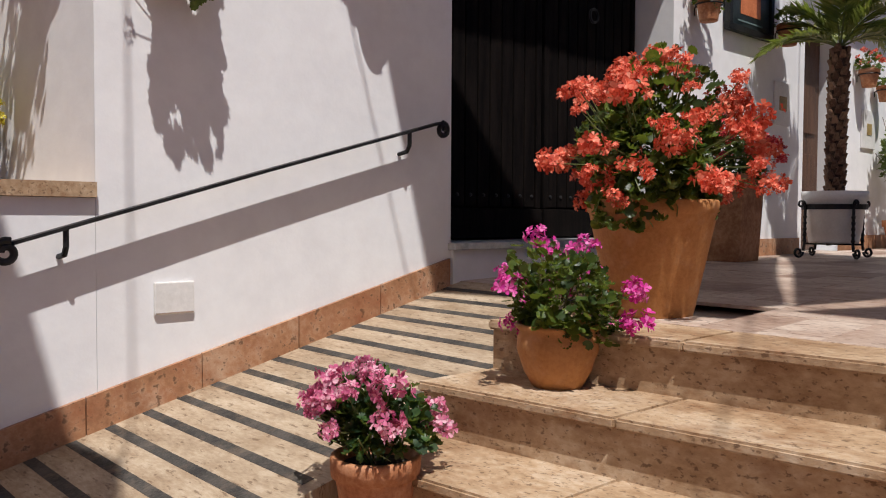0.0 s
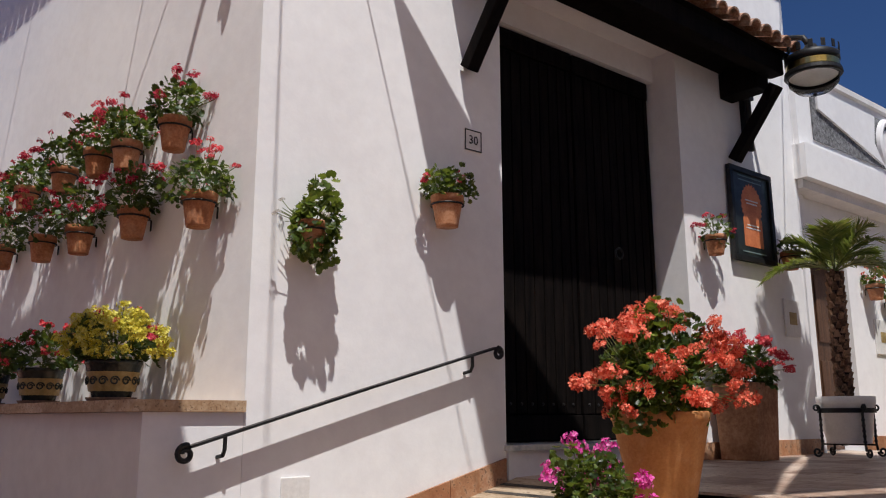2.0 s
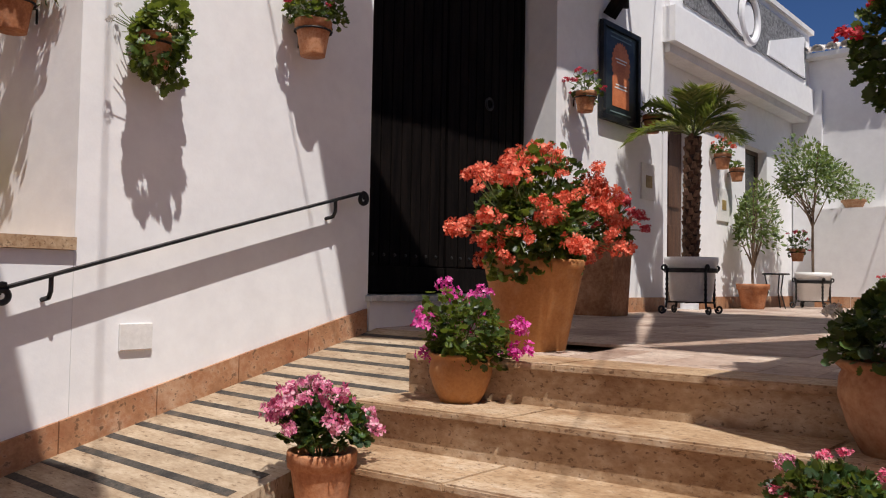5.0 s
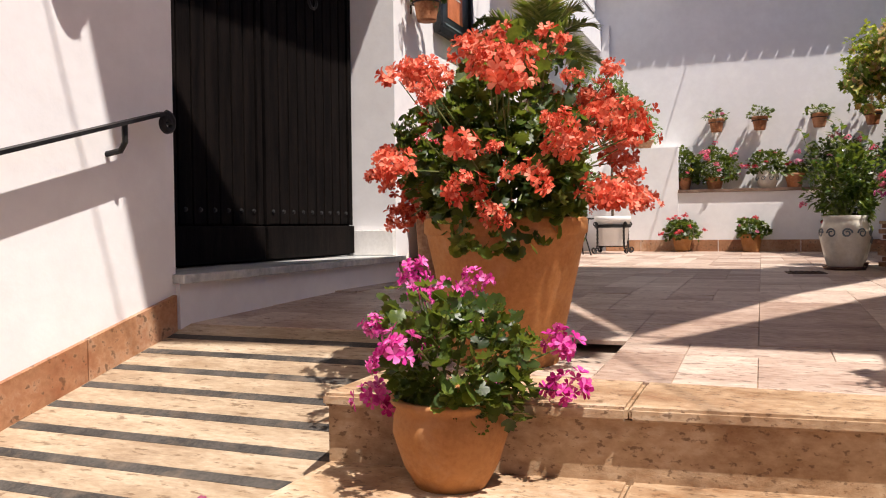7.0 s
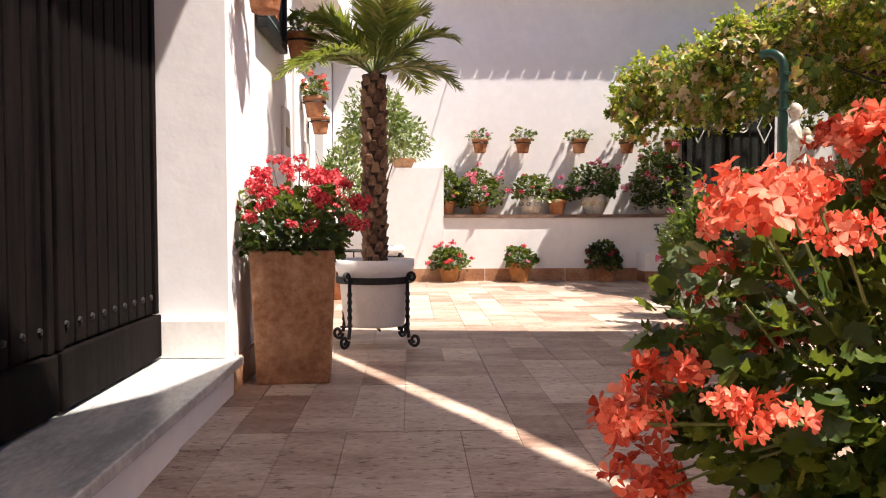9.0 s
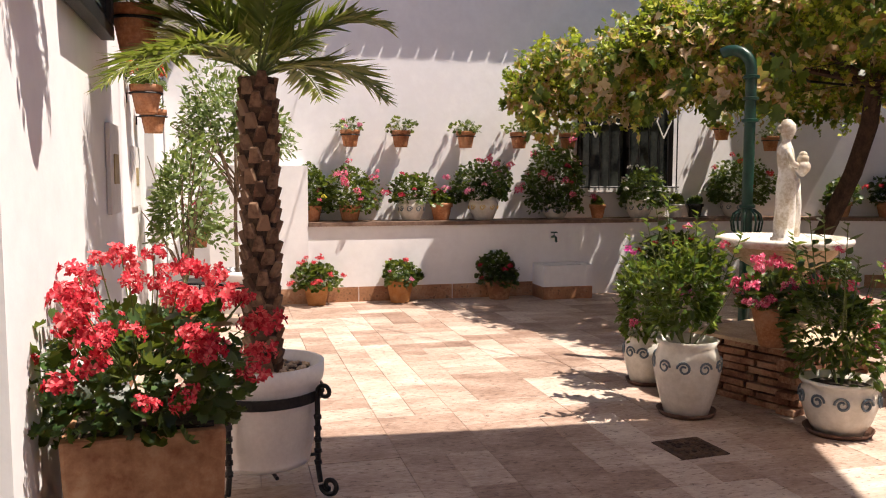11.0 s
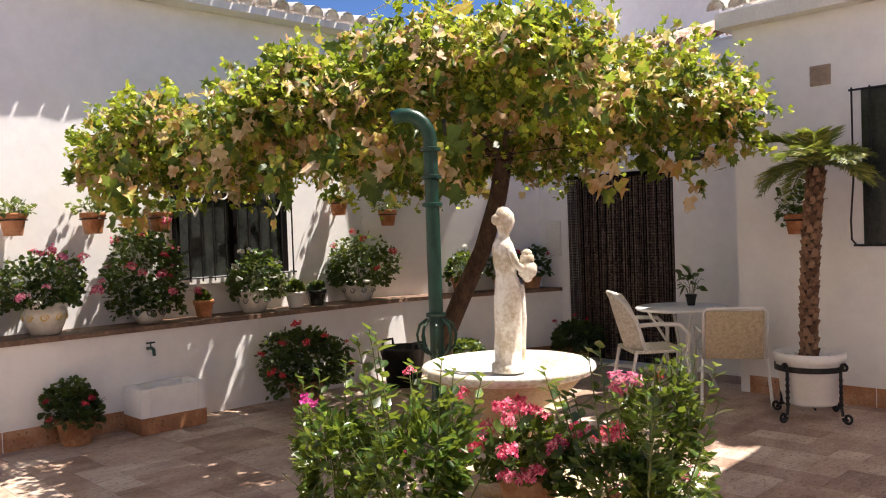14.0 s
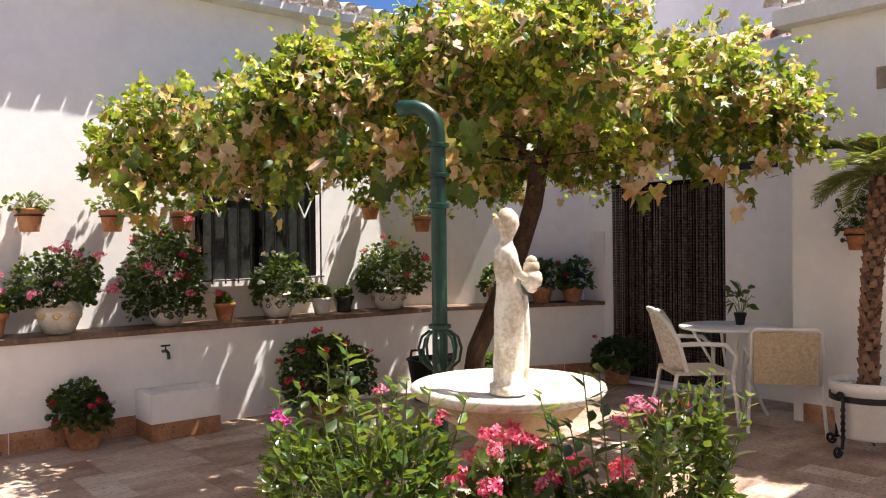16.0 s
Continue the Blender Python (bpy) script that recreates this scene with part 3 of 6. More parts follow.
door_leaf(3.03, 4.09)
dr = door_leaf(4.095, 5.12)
kn = tube(spiral(0.5, 1.52, 0.045, 0.045, 1.0, -0.03), 0.009, 6)
part("door_knocker", kn, IRON, dr, "black iron ring knocker")
lower_door = thing("door", pose(7.6, 3.62, 0), "brown panelled wooden house door, closed", "door")
lower_door["kind"] = "structure"
part("panel", box(0, 0.82, 0, 0.05, 0, 2.1), DOOR_WOOD, lower_door)
for zz in (0.2, 1.15):
    for xx in (0.1, 0.45):
        part("raised_panel", box(xx, xx + 0.27, -0.02, -0.001, zz, zz + 0.75, 0.01), DOOR_WOOD, lower_door)

# ---- roof tiles ----
def tile_mesh(r=0.085, length=0.34):
    bm = bmesh.new()
    n = 7
    rows = []
    for yy, k in ((0, 1.0), (length, 0.85)):
        for rr in (r * k, (r - 0.016) * k):
            rows.append([bm.verts.new((rr * math.cos(math.pi * i / n), yy, rr * math.sin(math.pi * i / n))) for i in range(n + 1)])
    for i in range(n):
        bm.faces.new((rows[0][i], rows[0][i + 1], rows[2][i + 1], rows[2][i]))
        bm.faces.new((rows[1][i + 1], rows[1][i], rows[3][i], rows[3][i + 1]))
        bm.faces.new((rows[0][i + 1], rows[0][i], rows[1][i], rows[1][i + 1]))
        bm.faces.new((rows[2][i], rows[2][i + 1], rows[3][i + 1], rows[3][i]))
    return bm


def tile_row(parent, mat, start, end, inward, slope=18, pitch=0.19, rows=2):
    a, b = Vector(start), Vector(end)
    n = int((b - a).length / pitch)
    ang = math.degrees(math.atan2(inward[1], inward[0])) - 90
    me = None
    for i in range(n + 1):
        p = a.lerp(b, i / n)
        for r in range(rows):
            ob = part("roof_tile", tile_mesh() if me is None else me, mat, parent)
            me = ob.data
            ob.matrix_basis = pose(p.x, p.y, p.z, 0, 0, ang) @ pose(0, 0, 0, slope, 0, 0) @ pose(0, r * 0.29, -0.012 * r + random.uniform(-0.006, 0.006), 0, 0, random.uniform(-3, 3))


roof_tiles = tagged(new("roof_eaves"), "weathered clay barrel tiles along the eaves", "roof", kind="structure")
tile_row(roof_tiles, ROOF_TILE, (0.95, 2.92, 5.53), (7.42, 2.92, 5.53), (0, 1))
tile_row(roof_tiles, WHITE_TILE, (0.78, 3.05, 5.53), (-0.28, 11.9, 5.53), (1, 0.1))
east_tiles = tagged(new("roof_east"), "limewashed barrel tiles along the yard eaves", "roof", kind="structure")
part("slab", prism([(11.612, 3.9), (11.612, -3.18), (10.96, -4.85), (12.6, -5.6), (12.6, 3.9)], 3.552, 3.62), WHITE_TRIM, east_tiles)
tile_row(east_tiles, WHITE_TILE, (11.57, 3.8, 3.64), (11.57, -3.2, 3.64), (1, 0), 14)
south_tiles = tagged(new("roof_south_tiles"), "limewashed barrel tiles with open ends", "roof", kind="structure")
tile_row(south_tiles, WHITE_TILE, (8.32, -4.2, 3.27), (4.5, -4.2, 3.27), (0, -1), 14)
alcove_roof = tagged(new("roof_alcove"), "brown tiled roof behind the vine", "roof", kind="structure")
part("slab", box(8.29, 11.5, -7.4, -5.051, 3.202, 3.23), WHITE_TRIM, alcove_roof)
tile_row(alcove_roof, ROOF_TILE, (8.35, -5.1, 3.25), (11.3, -5.1, 3.25), (0, -1), 20, rows=5)
chimney = thing("chimney", pose(10.6, -7.2, 0), "rough white rendered stair tower behind the roof", "building")
part("wall", box(-1.6, 1.2, -2.0, 0, 0.0, 5.0), WHITE, chimney)
part("turret", box(-1.0, -0.2, -0.3, 0.4, 3.4, 4.75), WHITE, chimney)

# ---- canopy over the door ----
canopy = thing("door_canopy", pose(0, 0, 0), "black timber canopy roofed with clay tiles", "canopy")
part("beam", box(2.55, 6.08, 2.72, 2.86, 3.42, 3.6, 0.012), DARK_WOOD, canopy)
part("soffit", box(2.55, 6.08, 2.861, FY - 0.002, 3.56, 3.60), DARK_WOOD, canopy)
for x in (2.58, 5.86):
    part("side_beam", box(x, x + 0.2, 2.865, FY - 0.003, 3.3, 3.555, 0.012), DARK_WOOD, canopy)
    bm = box(-0.05, 0.05, -0.05, 0.05, 0, 0.76, 0.008)
    st = part("brace", bm, DARK_WOOD, canopy)
    st.matrix_basis = pose(x + 0.1, FY - 0.05, 2.70, 38, 0, 0)
bm = bmesh.new()
vs = [bm.verts.new(p) for p in [(2.48, 2.66, 3.602), (6.15, 2.66, 3.602), (6.15, FY - 0.001, 3.602), (2.48, FY - 0.001, 3.602), (2.6, FY - 0.001, 3.86), (6.0, FY - 0.001, 3.86)]]
for f in [(0, 3, 2, 1), (0, 1, 5, 4), (0, 4, 3), (1, 2, 5), (2, 3, 4, 5)]:
    bm.faces.new([vs[i] for i in f])
part("roof_board", bm, DARK_WOOD, canopy)
tile_row(canopy, ROOF_TILE, (2.55, 2.60, 3.63), (6.1, 2.60, 3.63), (0, 1), 22, 0.165)
niche = thing("wall_shrine", pose(4.13, FY, -0.08), "small arched wall niche under a tiled hood", "shrine")
part("back", box(-0.169, 0.169, 0.3, 0.34, 4.152, 4.718), GLAZE_DARK, niche)
part("arch_frame", tube([(-0.16, -0.01, 4.16), (-0.16, -0.01, 4.55), (-0.11, -0.01, 4.67), (0, -0.01, 4.72), (0.11, -0.01, 4.67), (0.16, -0.01, 4.55), (0.16, -0.01, 4.16)], 0.03, 8), DOOR_WOOD, niche)
part("hood", box(-0.48, 0.48, -0.42, -0.002, 4.86, 4.92, 0.01), WHITE_TRIM, niche)
part("hood_edge", box(-0.5, 0.5, -0.45, -0.421, 4.84, 4.92), DARK_WOOD, niche)
tile_row(niche, ROOF_TILE, (-0.45, -0.48, 4.94), (0.45, -0.48, 4.94), (0, 1), 20, 0.15)
for x in (-0.42, 0.42):
    part("bracket", tube([(x, -0.4, 4.84), (x, -0.3, 4.72), (x, -0.12, 4.66), (x, -0.02, 4.5), (x, -0.06, 4.42), (x, -0.1, 4.46)], 0.014, 6), IRON, niche)

# ---- handrail ----
rail = thing("handrail", pose(0, 0, 0), "black wrought iron handrail with scrolled ends on the wall", "handrail")
RY = FY - 0.085
ra, rb = Vector((0.83, RY, 0.204)), Vector((2.86, RY, 0.79))
bm = bmesh.new()
rows = [[bm.verts.new(p + Vector((0, dy, dz))) for dy, dz in ((-0.026, 0.006), (0.026, 0.006), (0.026, -0.008), (-0.026, -0.008))] for p in (ra, ra.lerp(rb, 0.5) + Vector((0, 0, 0.004)), rb)]
for a, b in zip(rows, rows[1:]):
    for k in range(4):
        bm.faces.new((a[k], a[(k + 1) % 4], b[(k + 1) % 4], b[k]))
bm.faces.new(rows[0])
bm.faces.new(rows[-1])
part("bar", bm, IRON, rail)
part("scroll", tube(spiral(0.81, 0.169, 0.045, 0.016, 1.3, RY, 1.2), 0.014, 8), IRON, rail)
part("scroll", tube(spiral(2.88, 0.755, 0.038, 0.014, -1.3, RY, 1.6), 0.014, 8), IRON, rail)
for t in (0.09, 0.9):
    p = ra.lerp(rb, t)
    part("bracket", tube([p, p + Vector((0, 0, -0.07)), p + Vector((0, 0.02, -0.1)), p + Vector((0, 0.085, -0.11))], 0.011, 8), IRON, rail)

# ---- fittings on the facade ----
cover = thing("wall_box", pose(1.46, FY, -0.035), "white painted service cover low on the wall", "cover")
part("lid", box(-0.086, 0.086, -0.014, -0.001, -0.066, 0.066, 0.005), WHITE_TRIM, cover)
part("slot", box(-0.08, 0.08, -0.017, -0.0145, -0.064, -0.058), GROUT, cover)


def text(body, size, m, mat, parent, name="lettering"):
    cu = bpy.data.curves.new(name, "FONT")
    cu.body, cu.size, cu.extrude, cu.align_x, cu.align_y = body, size, 0.001, "CENTER", "CENTER"
    cu.materials.append(mat)
    tmp = new(name, cu)
    me = bpy.data.meshes.new_from_object(tmp)
    bpy.data.objects.remove(tmp)
    ob = new(name, me)
    ob.parent = parent
    ob.matrix_basis = m
    return ob


def number_plate(x, z, y, body, s):
    p = thing("house_number", pose(x, y, z), "white house number tile with a black border", "sign")
    part("tile", box(-s, s, -0.012, -0.001, -s, s, 0.002), WHITE_TRIM, p)
    for a, b, c, d in [(-s, s, s - 0.008, s), (-s, s, -s, -s + 0.008), (-s, -s + 0.008, -s + 0.0085, s - 0.0085), (s - 0.008, s, -s + 0.0085, s - 0.0085)]:
        part("border", box(a, b, -0.015, -0.0125, c, d), IRON, p)
    text(body, s * 1.15, pose(0, -0.015, 0, 90, 0, 0), IRON, p)


number_plate(2.745, 2.205, FY, "30", 0.075)
number_plate(8.6, 2.45, AY, "21", 0.07)
sign = thing("wall_sign", pose(6.2, FY - 0.03, 2.2), "black framed sign with an orange emblem hung on the wall", "sign")
part("backing", box(-0.33, 0.33, -0.012, 0.0, -0.42, 0.42), material("sign_face", tones((0.008, 0.012, 0.014), (0.03, 0.04, 0.04)), 0.3, 12, 50, 0.05), sign)
for a, b, c, d in [(-0.36, 0.36, 0.40, 0.45), (-0.36, 0.36, -0.45, -0.40), (-0.36, -0.31, -0.399, 0.399), (0.31, 0.36, -0.399, 0.399)]:
    part("frame", box(a, b, -0.035, 0.012, c, d, 0.004), IRON, sign)
ORANGE = material("sign_orange", tones((0.5, 0.14, 0.05), (0.66, 0.22, 0.09)), 0.5, 8, 50, 0.0)
bm = bmesh.new()
ring = []
for i in range(48):
    a = 2 * math.pi * i / 48
    k = 1.0 + (0.08 if i % 2 else -0.04)
    ring.append((0.17 * k * math.cos(a), 0.10 + 0.2 * k * math.sin(a)))
vs = [bm.verts.new((x, -0.014, z)) for x, z in ring]
bm.faces.new(vs)
part("emblem", bm, ORANGE, sign)
part("emblem_foot", box(-0.16, 0.16, -0.0155, -0.0145, -0.3, -0.02), ORANGE, sign)
for z, w in ((0.14, 0.11), (0.11, 0.09), (-0.10, 0.10), (-0.13, 0.12)):
    part("writing_bar", box(-w, w, -0.018, -0.016, z, z + 0.012), WHITE_TRIM, sign)
for z in (-0.36, 0.33, 0.37):
    part("writing_bar", box(-0.2, 0.2, -0.015, -0.013, z, z + 0.012), material("faint_print", tones((0.1, 0.16, 0.16), (0.2, 0.26, 0.25)), 0.5, 9, 80, 0), sign)
meter = thing("meter_box", pose(6.83, FY, 1.28), "white flush meter door with a small window", "meter box")
part("door", box(-0.14, 0.14, -0.02, -0.001, -0.18, 0.18, 0.004), WHITE_TRIM, meter)
part("window", box(-0.06, 0.07, -0.024, -0.0205, -0.06, 0.06), GLAZE_GOLD, meter)
meter2 = thing("meter_box", pose(9.15, AY, 1.25), "white flush meter door with a small window", "meter box")
part("door", box(-0.18, 0.18, -0.02, -0.001, -0.2, 0.2, 0.004), WHITE_TRIM, meter2)
part("window", box(-0.06, 0.07, -0.024, -0.0205, -0.06, 0.06), GLAZE_GOLD, meter2)
jb = thing("junction_box", pose(1.42, FY, 4.22), "white electrical box high on the wall", "box")
part("case", box(-0.11, 0.11, -0.09, -0.001, -0.06, 0.06, 0.01), PLASTIC, jb)
part("spout", tube([(0.1, -0.05, -0.03), (0.17, -0.06, -0.06), (0.18, -0.06, -0.11)], 0.02, 8), PLASTIC, jb)
PEBBLE = material("pebble_dash", tones((0.07, 0.07, 0.075), (0.3, 0.3, 0.31)), 0.95, 30, 160, 0.8)
panel = thing("parapet_panel", pose(0, 3.195, 0), "grey pebbledash panel framing a white ring", "panel")
part("pebble_field", box(7.5, 11.6, -0.012, -0.001, 3.24, 3.86), PEBBLE, panel)
for i, cx in enumerate((8.35, 9.35, 10.75)):
    if i == 1:
        bm = tube([(cx + 0.27 * math.cos(a / 20 * math.pi), -0.02, 3.55 + 0.29 * math.sin(a / 20 * math.pi)) for a in range(41)], 0.05, 8)
        part("ring", bm, WHITE, panel)
        bm = bmesh.new()
        bm.faces.new([bm.verts.new((cx + 0.18 * math.cos(a / 12 * math.pi), -0.02, 3.55 + 0.2 * math.sin(a / 12 * math.pi))) for a in range(24)])
        part("ring_field", bm, WHITE, panel)
    else:
        bm = bmesh.new()
        w = 0.75
        sgn = -1 if i == 0 else 1
        vv = [(cx - w, 3.25), (cx + w, 3.25), (cx + w * 0.9, 3.62), (cx + sgn * w, 3.84), (cx - w * 0.9, 3.45)] if i else [(cx - w, 3.84), (cx + w * 0.85, 3.84), (cx + w * 0.75, 3.5), (cx + w, 3.27), (cx - w, 3.6)]
        lo = [bm.verts.new((x, -0.014, z)) for x, z in vv]
        hi = [bm.verts.new((x, -0.04, z)) for x, z in vv]
        bm.faces.new(hi)
        for k in range(len(vv)):
            bm.faces.new((lo[k], lo[(k + 1) % len(vv)], hi[(k + 1) % len(vv)], hi[k]))
        part("white_field", bm, WHITE, panel)
lower_window = tagged(thing("window_annex", pose(9.9, AY + 0.12, 1.05), "", ""), "small dark window in the lower house", "window", kind="structure")
part("pane", box(0.05, 0.75, 0.02, 0.03, 0.05, 1.0), GLAZE_DARK, lower_window)
for a, b, c, d in [(0, 0.8, 0, 0.05), (0, 0.8, 1.0, 1.049), (0, 0.05, 0.051, 0.999), (0.75, 0.8, 0.051, 0.999)]:
    part("window_frame", box(a, b, 0, 0.05, c, d), DOOR_WOOD, lower_window)


# ---- shade sails ----
def sail(corners, anchors, sag=0.12, n=10):
    """A stretched cloth between its corners, hollow along each edge."""
    ob = thing("shade_sail", pose(0, 0, 0), "cream cloth shade sail stretched overhead between ropes", "shade sail", "shade sails")
    c = [Vector(p) for p in corners]
    mid = sum(c, Vector()) / len(c)
    bm = bmesh.new()
    edge = []
    for a, b in zip(c, c[1:] + c[:1]):
        for i in range(n):
            t = i / n
            p = a.lerp(b, t)
            p += (mid - p).normalized() * 0.035 * 4 * t * (1 - t)
            edge.append(p)
    rings = [[bm.verts.new(mid.lerp(p, k / 6) - Vector((0, 0, sag * (1 - (k / 6) ** 2)))) for p in edge] for k in range(1, 7)]
    ctr = bm.verts.new(mid - Vector((0, 0, sag)))
    m = len(edge)
    for i in range(m):
        bm.faces.new((ctr, rings[0][i], rings[0][(i + 1) % m]))
        for a, b in zip(rings, rings[1:]):
            bm.faces.new((a[i], b[i], b[(i + 1) % m], a[(i + 1) % m]))
    cloth = part("cloth", bm, SAIL, ob, smooth=True)
    sol = cloth.modifiers.new("thickness", "SOLIDIFY")
    sol.thickness = 0.004
    for p, q in zip(c, anchors):
        part("rope", tube([p, q], 0.006, 5), WHITE_TRIM, ob)
    return ob


H = 4.4
SHIFT = Vector((SUN.x, SUN.y, 0)) / SUN.z * H


def over(*shadow):
    """Sail corners from the corners of its shade on the ground."""
    return [(x + SHIFT.x, y + SHIFT.y, H) for x, y in shadow]


sail(over((2.73, 4.62), (2.95, 1.50), (3.18, 1.47), (6.45, 3.07)) + [(4.45 - 0.89, 3.42 - 1.74, 4.12)], [(1.5, FY, 4.2), (-6, -4.5, 5.0), (2.2, -5.0, 3.2), (7.19, FY, 4.8)])
sail(over((3.17, 1.44), (7.25, 3.42), (6.98, -0.05)), [(2.3, -5.0, 3.25), (7.19, FY, 5.0), (7.2, -5.0, 3.25)])
sail(over((7.3, -1.0), (6.0, -1.65), (4.3, -3.4), (7.4, -2.9)), [(11.6, -3.0, 3.7), (2.5, -5.0, 3.3), (3.0, -5.2, 3.3), (8.0, -5.2, 3.3)])
sail(over((0.72, 6.6), (0.96, 2.6), (0.1, 0.1), (-3.0, 0.3), (-3.0, 6.8)), [(1.2, FY, 4.9), (1.25, FY, 4.6), (-6, -5.5, 4.8), (-6, -1.5, 4.8), (-6, 3.5, 4.8)])
sail([(0.3, 4.1, 4.4), (-2.6, 3.7, 4.5), (-2.8, 6.4, 4.5), (-0.2, 6.6, 4.5)], [(1.0, 4.5, 4.7), (-6, 3.0, 4.8), (-6, 7.5, 4.8), (0.7, 7.0, 4.7)])
sail(over((3.02, 1.38), (2.85, -1.5), (5.5, -0.95), (6.5, -0.36)), [(1.5, FY, 4.25), (-6, -8.0, 4.8), (6.5, -5.2, 3.3), (11.6, 1.5, 3.7)])


# ---- pots ----
POTS = {}


def pot_mesh(kind, r, h):
    """Shared pot meshes: outer wall, rim, inner wall down to the soil."""
    key = (kind, round(r, 3), round(h, 3))
    if key in POTS:
        return POTS[key]
    w = 0.012 + 0.02 * r
    if kind == "urn":
        prof = [(0, 0), (r * 0.62, 0), (r * 0.66, 0.02 * h), (r * 0.85, h * 0.3), (r * 1.0, h * 0.6), (r * 1.0, h * 0.72), (r * 0.88, h * 0.86), (r * 0.84, h * 0.92), (r * 0.92, h), (r * 0.92 - w, h), (r * 0.8 - w, h * 0.88)]
    elif kind == "bowl":
        prof = [(0, 0), (r * 0.6, 0), (r * 0.8, h * 0.25), (r * 0.97, h * 0.6), (r * 0.95, h * 0.8), (r * 0.9, h * 0.88), (r, h * 0.94), (r, h), (r - w, h), (r * 0.85 - w, h * 0.86)]
    elif kind == "plain":
        prof = [(0, 0), (r * 0.62, 0), (r * 0.64, 0.01), (r * 0.965, h * 0.88), (r * 0.97, h * 0.885), (r, h * 0.9), (r, h * 0.985), (r - 0.006, h), (r - w, h), (r * 0.93 - w, h * 0.88)]
    elif kind == "tub":
        prof = [(0, 0), (r * 0.74, 0), (r * 0.76, 0.02), (r * 0.8, h * 0.2), (r * 0.82, h * 0.21), (r * 0.9, h * 0.72), (r * 0.93, h * 0.74), (r * 0.93, h * 0.8), (r * 0.97, h * 0.82), (r, h * 0.9), (r, h), (r - w, h), (r * 0.9 - w, h * 0.9)]
    else:
        prof = [(0, 0), (r * 0.66, 0), (r * 0.68, 0.01), (r * 0.9, h * 0.74), (r * 0.91, h * 0.76), (r * 1.0, h * 0.77), (r * 1.02, h * 0.97), (r, h), (r - w, h), (r * 0.88 - w, h * 0.85)]
    bm = lathe(prof, 32)
    me = bpy.data.meshes.new("pot")
    bmesh.ops.recalc_face_normals(bm, faces=bm.faces)
    bm.to_mesh(me)
    bm.free()
    me.shade_smooth()
    me.materials.append(None)
    bmesh_soil = lathe([(0, h * 0.9), (r * 0.9 - w, h * 0.88)], 20)
    soil = bpy.data.meshes.new("soil")
    bmesh_soil.to_mesh(soil)
    bmesh_soil.free()
    soil.materials.append(SOIL)
    POTS[key] = (me, soil)
    return POTS[key]


def pot(parent, kind, r, h, mat, saucer=False, label=""):
    me, soil = pot_mesh(kind, r, h)
    ob = part("pot", me, mat, parent, label)
    ob.material_slots[0].link = "OBJECT"
    ob.material_slots[0].material = mat
    part("soil", soil, SOIL, parent)
    if saucer:
        part("saucer", lathe([(0, -0.005), (r * 0.78, -0.005), (r * 0.86, 0.026), (r * 0.89, 0.026), (r * 0.80, 0.002), (0, 0.001)], 28), SAUCER, parent, "shallow saucer", True)
    return ob


FOLIAGE = {}


def foliage(parent, rng, n, rx, ry, rz, z, size, mat, shape="round", low=-0.35, droop=0.0, centre=(0, 0), lump=0.35, inner=0.45):
    me = leaves_mesh("foliage", dome_spots(rng, n, rx, ry, rz, size, low, lump, droop, (centre[0], centre[1], z), inner), shape, mat)
    ob = part("foliage", me, mat, parent)
    ob["kind"] = "stuff"
    return ob


def stems(parent, rng, n, rx, ry, rz, z0, z, radius=0.004, mat=None):
    bm = bmesh.new()
    for _ in range(n):
        d = rng.normal(size=3)
        d /= np.linalg.norm(d)
        d[2] = abs(d[2])
        e = Vector((d[0] * rx * 0.9, d[1] * ry * 0.9, z + d[2] * rz * 0.85))
        tube([(d[0] * 0.02, d[1] * 0.02, z0), e * 0.5 + Vector((0, 0, z0 * 0.5)) + Vector(rng.normal(size=3) * 0.015), e], radius, 5, bm, radius * 0.5)
    part("stem_spray", bm, mat or STEM, parent)["kind"] = "stuff"


def flower_heads(parent, rng, n, rx, ry, rz, z, mat, radius, low=0.0, reach=1.08):
    stalks = bmesh.new()
    for _ in range(n):
        while True:
            d = rng.normal(size=3)
            d /= np.linalg.norm(d)
            if d[2] > low:
                break
        k = reach * rng.uniform(0.82, 1.06)
        p = Vector((d[0] * rx * k, d[1] * ry * k, z + d[2] * rz * k))
        ob = part("flower_head", bloom(mat, radius, rng), mat, parent)
        ob.matrix_basis = Matrix.Translation(p) @ Euler((rng.uniform(-0.5, 0.5), rng.uniform(-0.5, 0.5), rng.uniform(0, 6))).to_matrix().to_4x4() @ Matrix.Scale(rng.uniform(0.6, 1.2), 4)
        tube([(p.x * 0.45, p.y * 0.45, z + (p.z - z) * 0.3), (p.x * 0.8, p.y * 0.8, z + (p.z - z) * 0.7), p], 0.0028, 4, stalks, 0.002)
    part("stalk_spray", stalks, STEM, parent)["kind"] = "stuff"


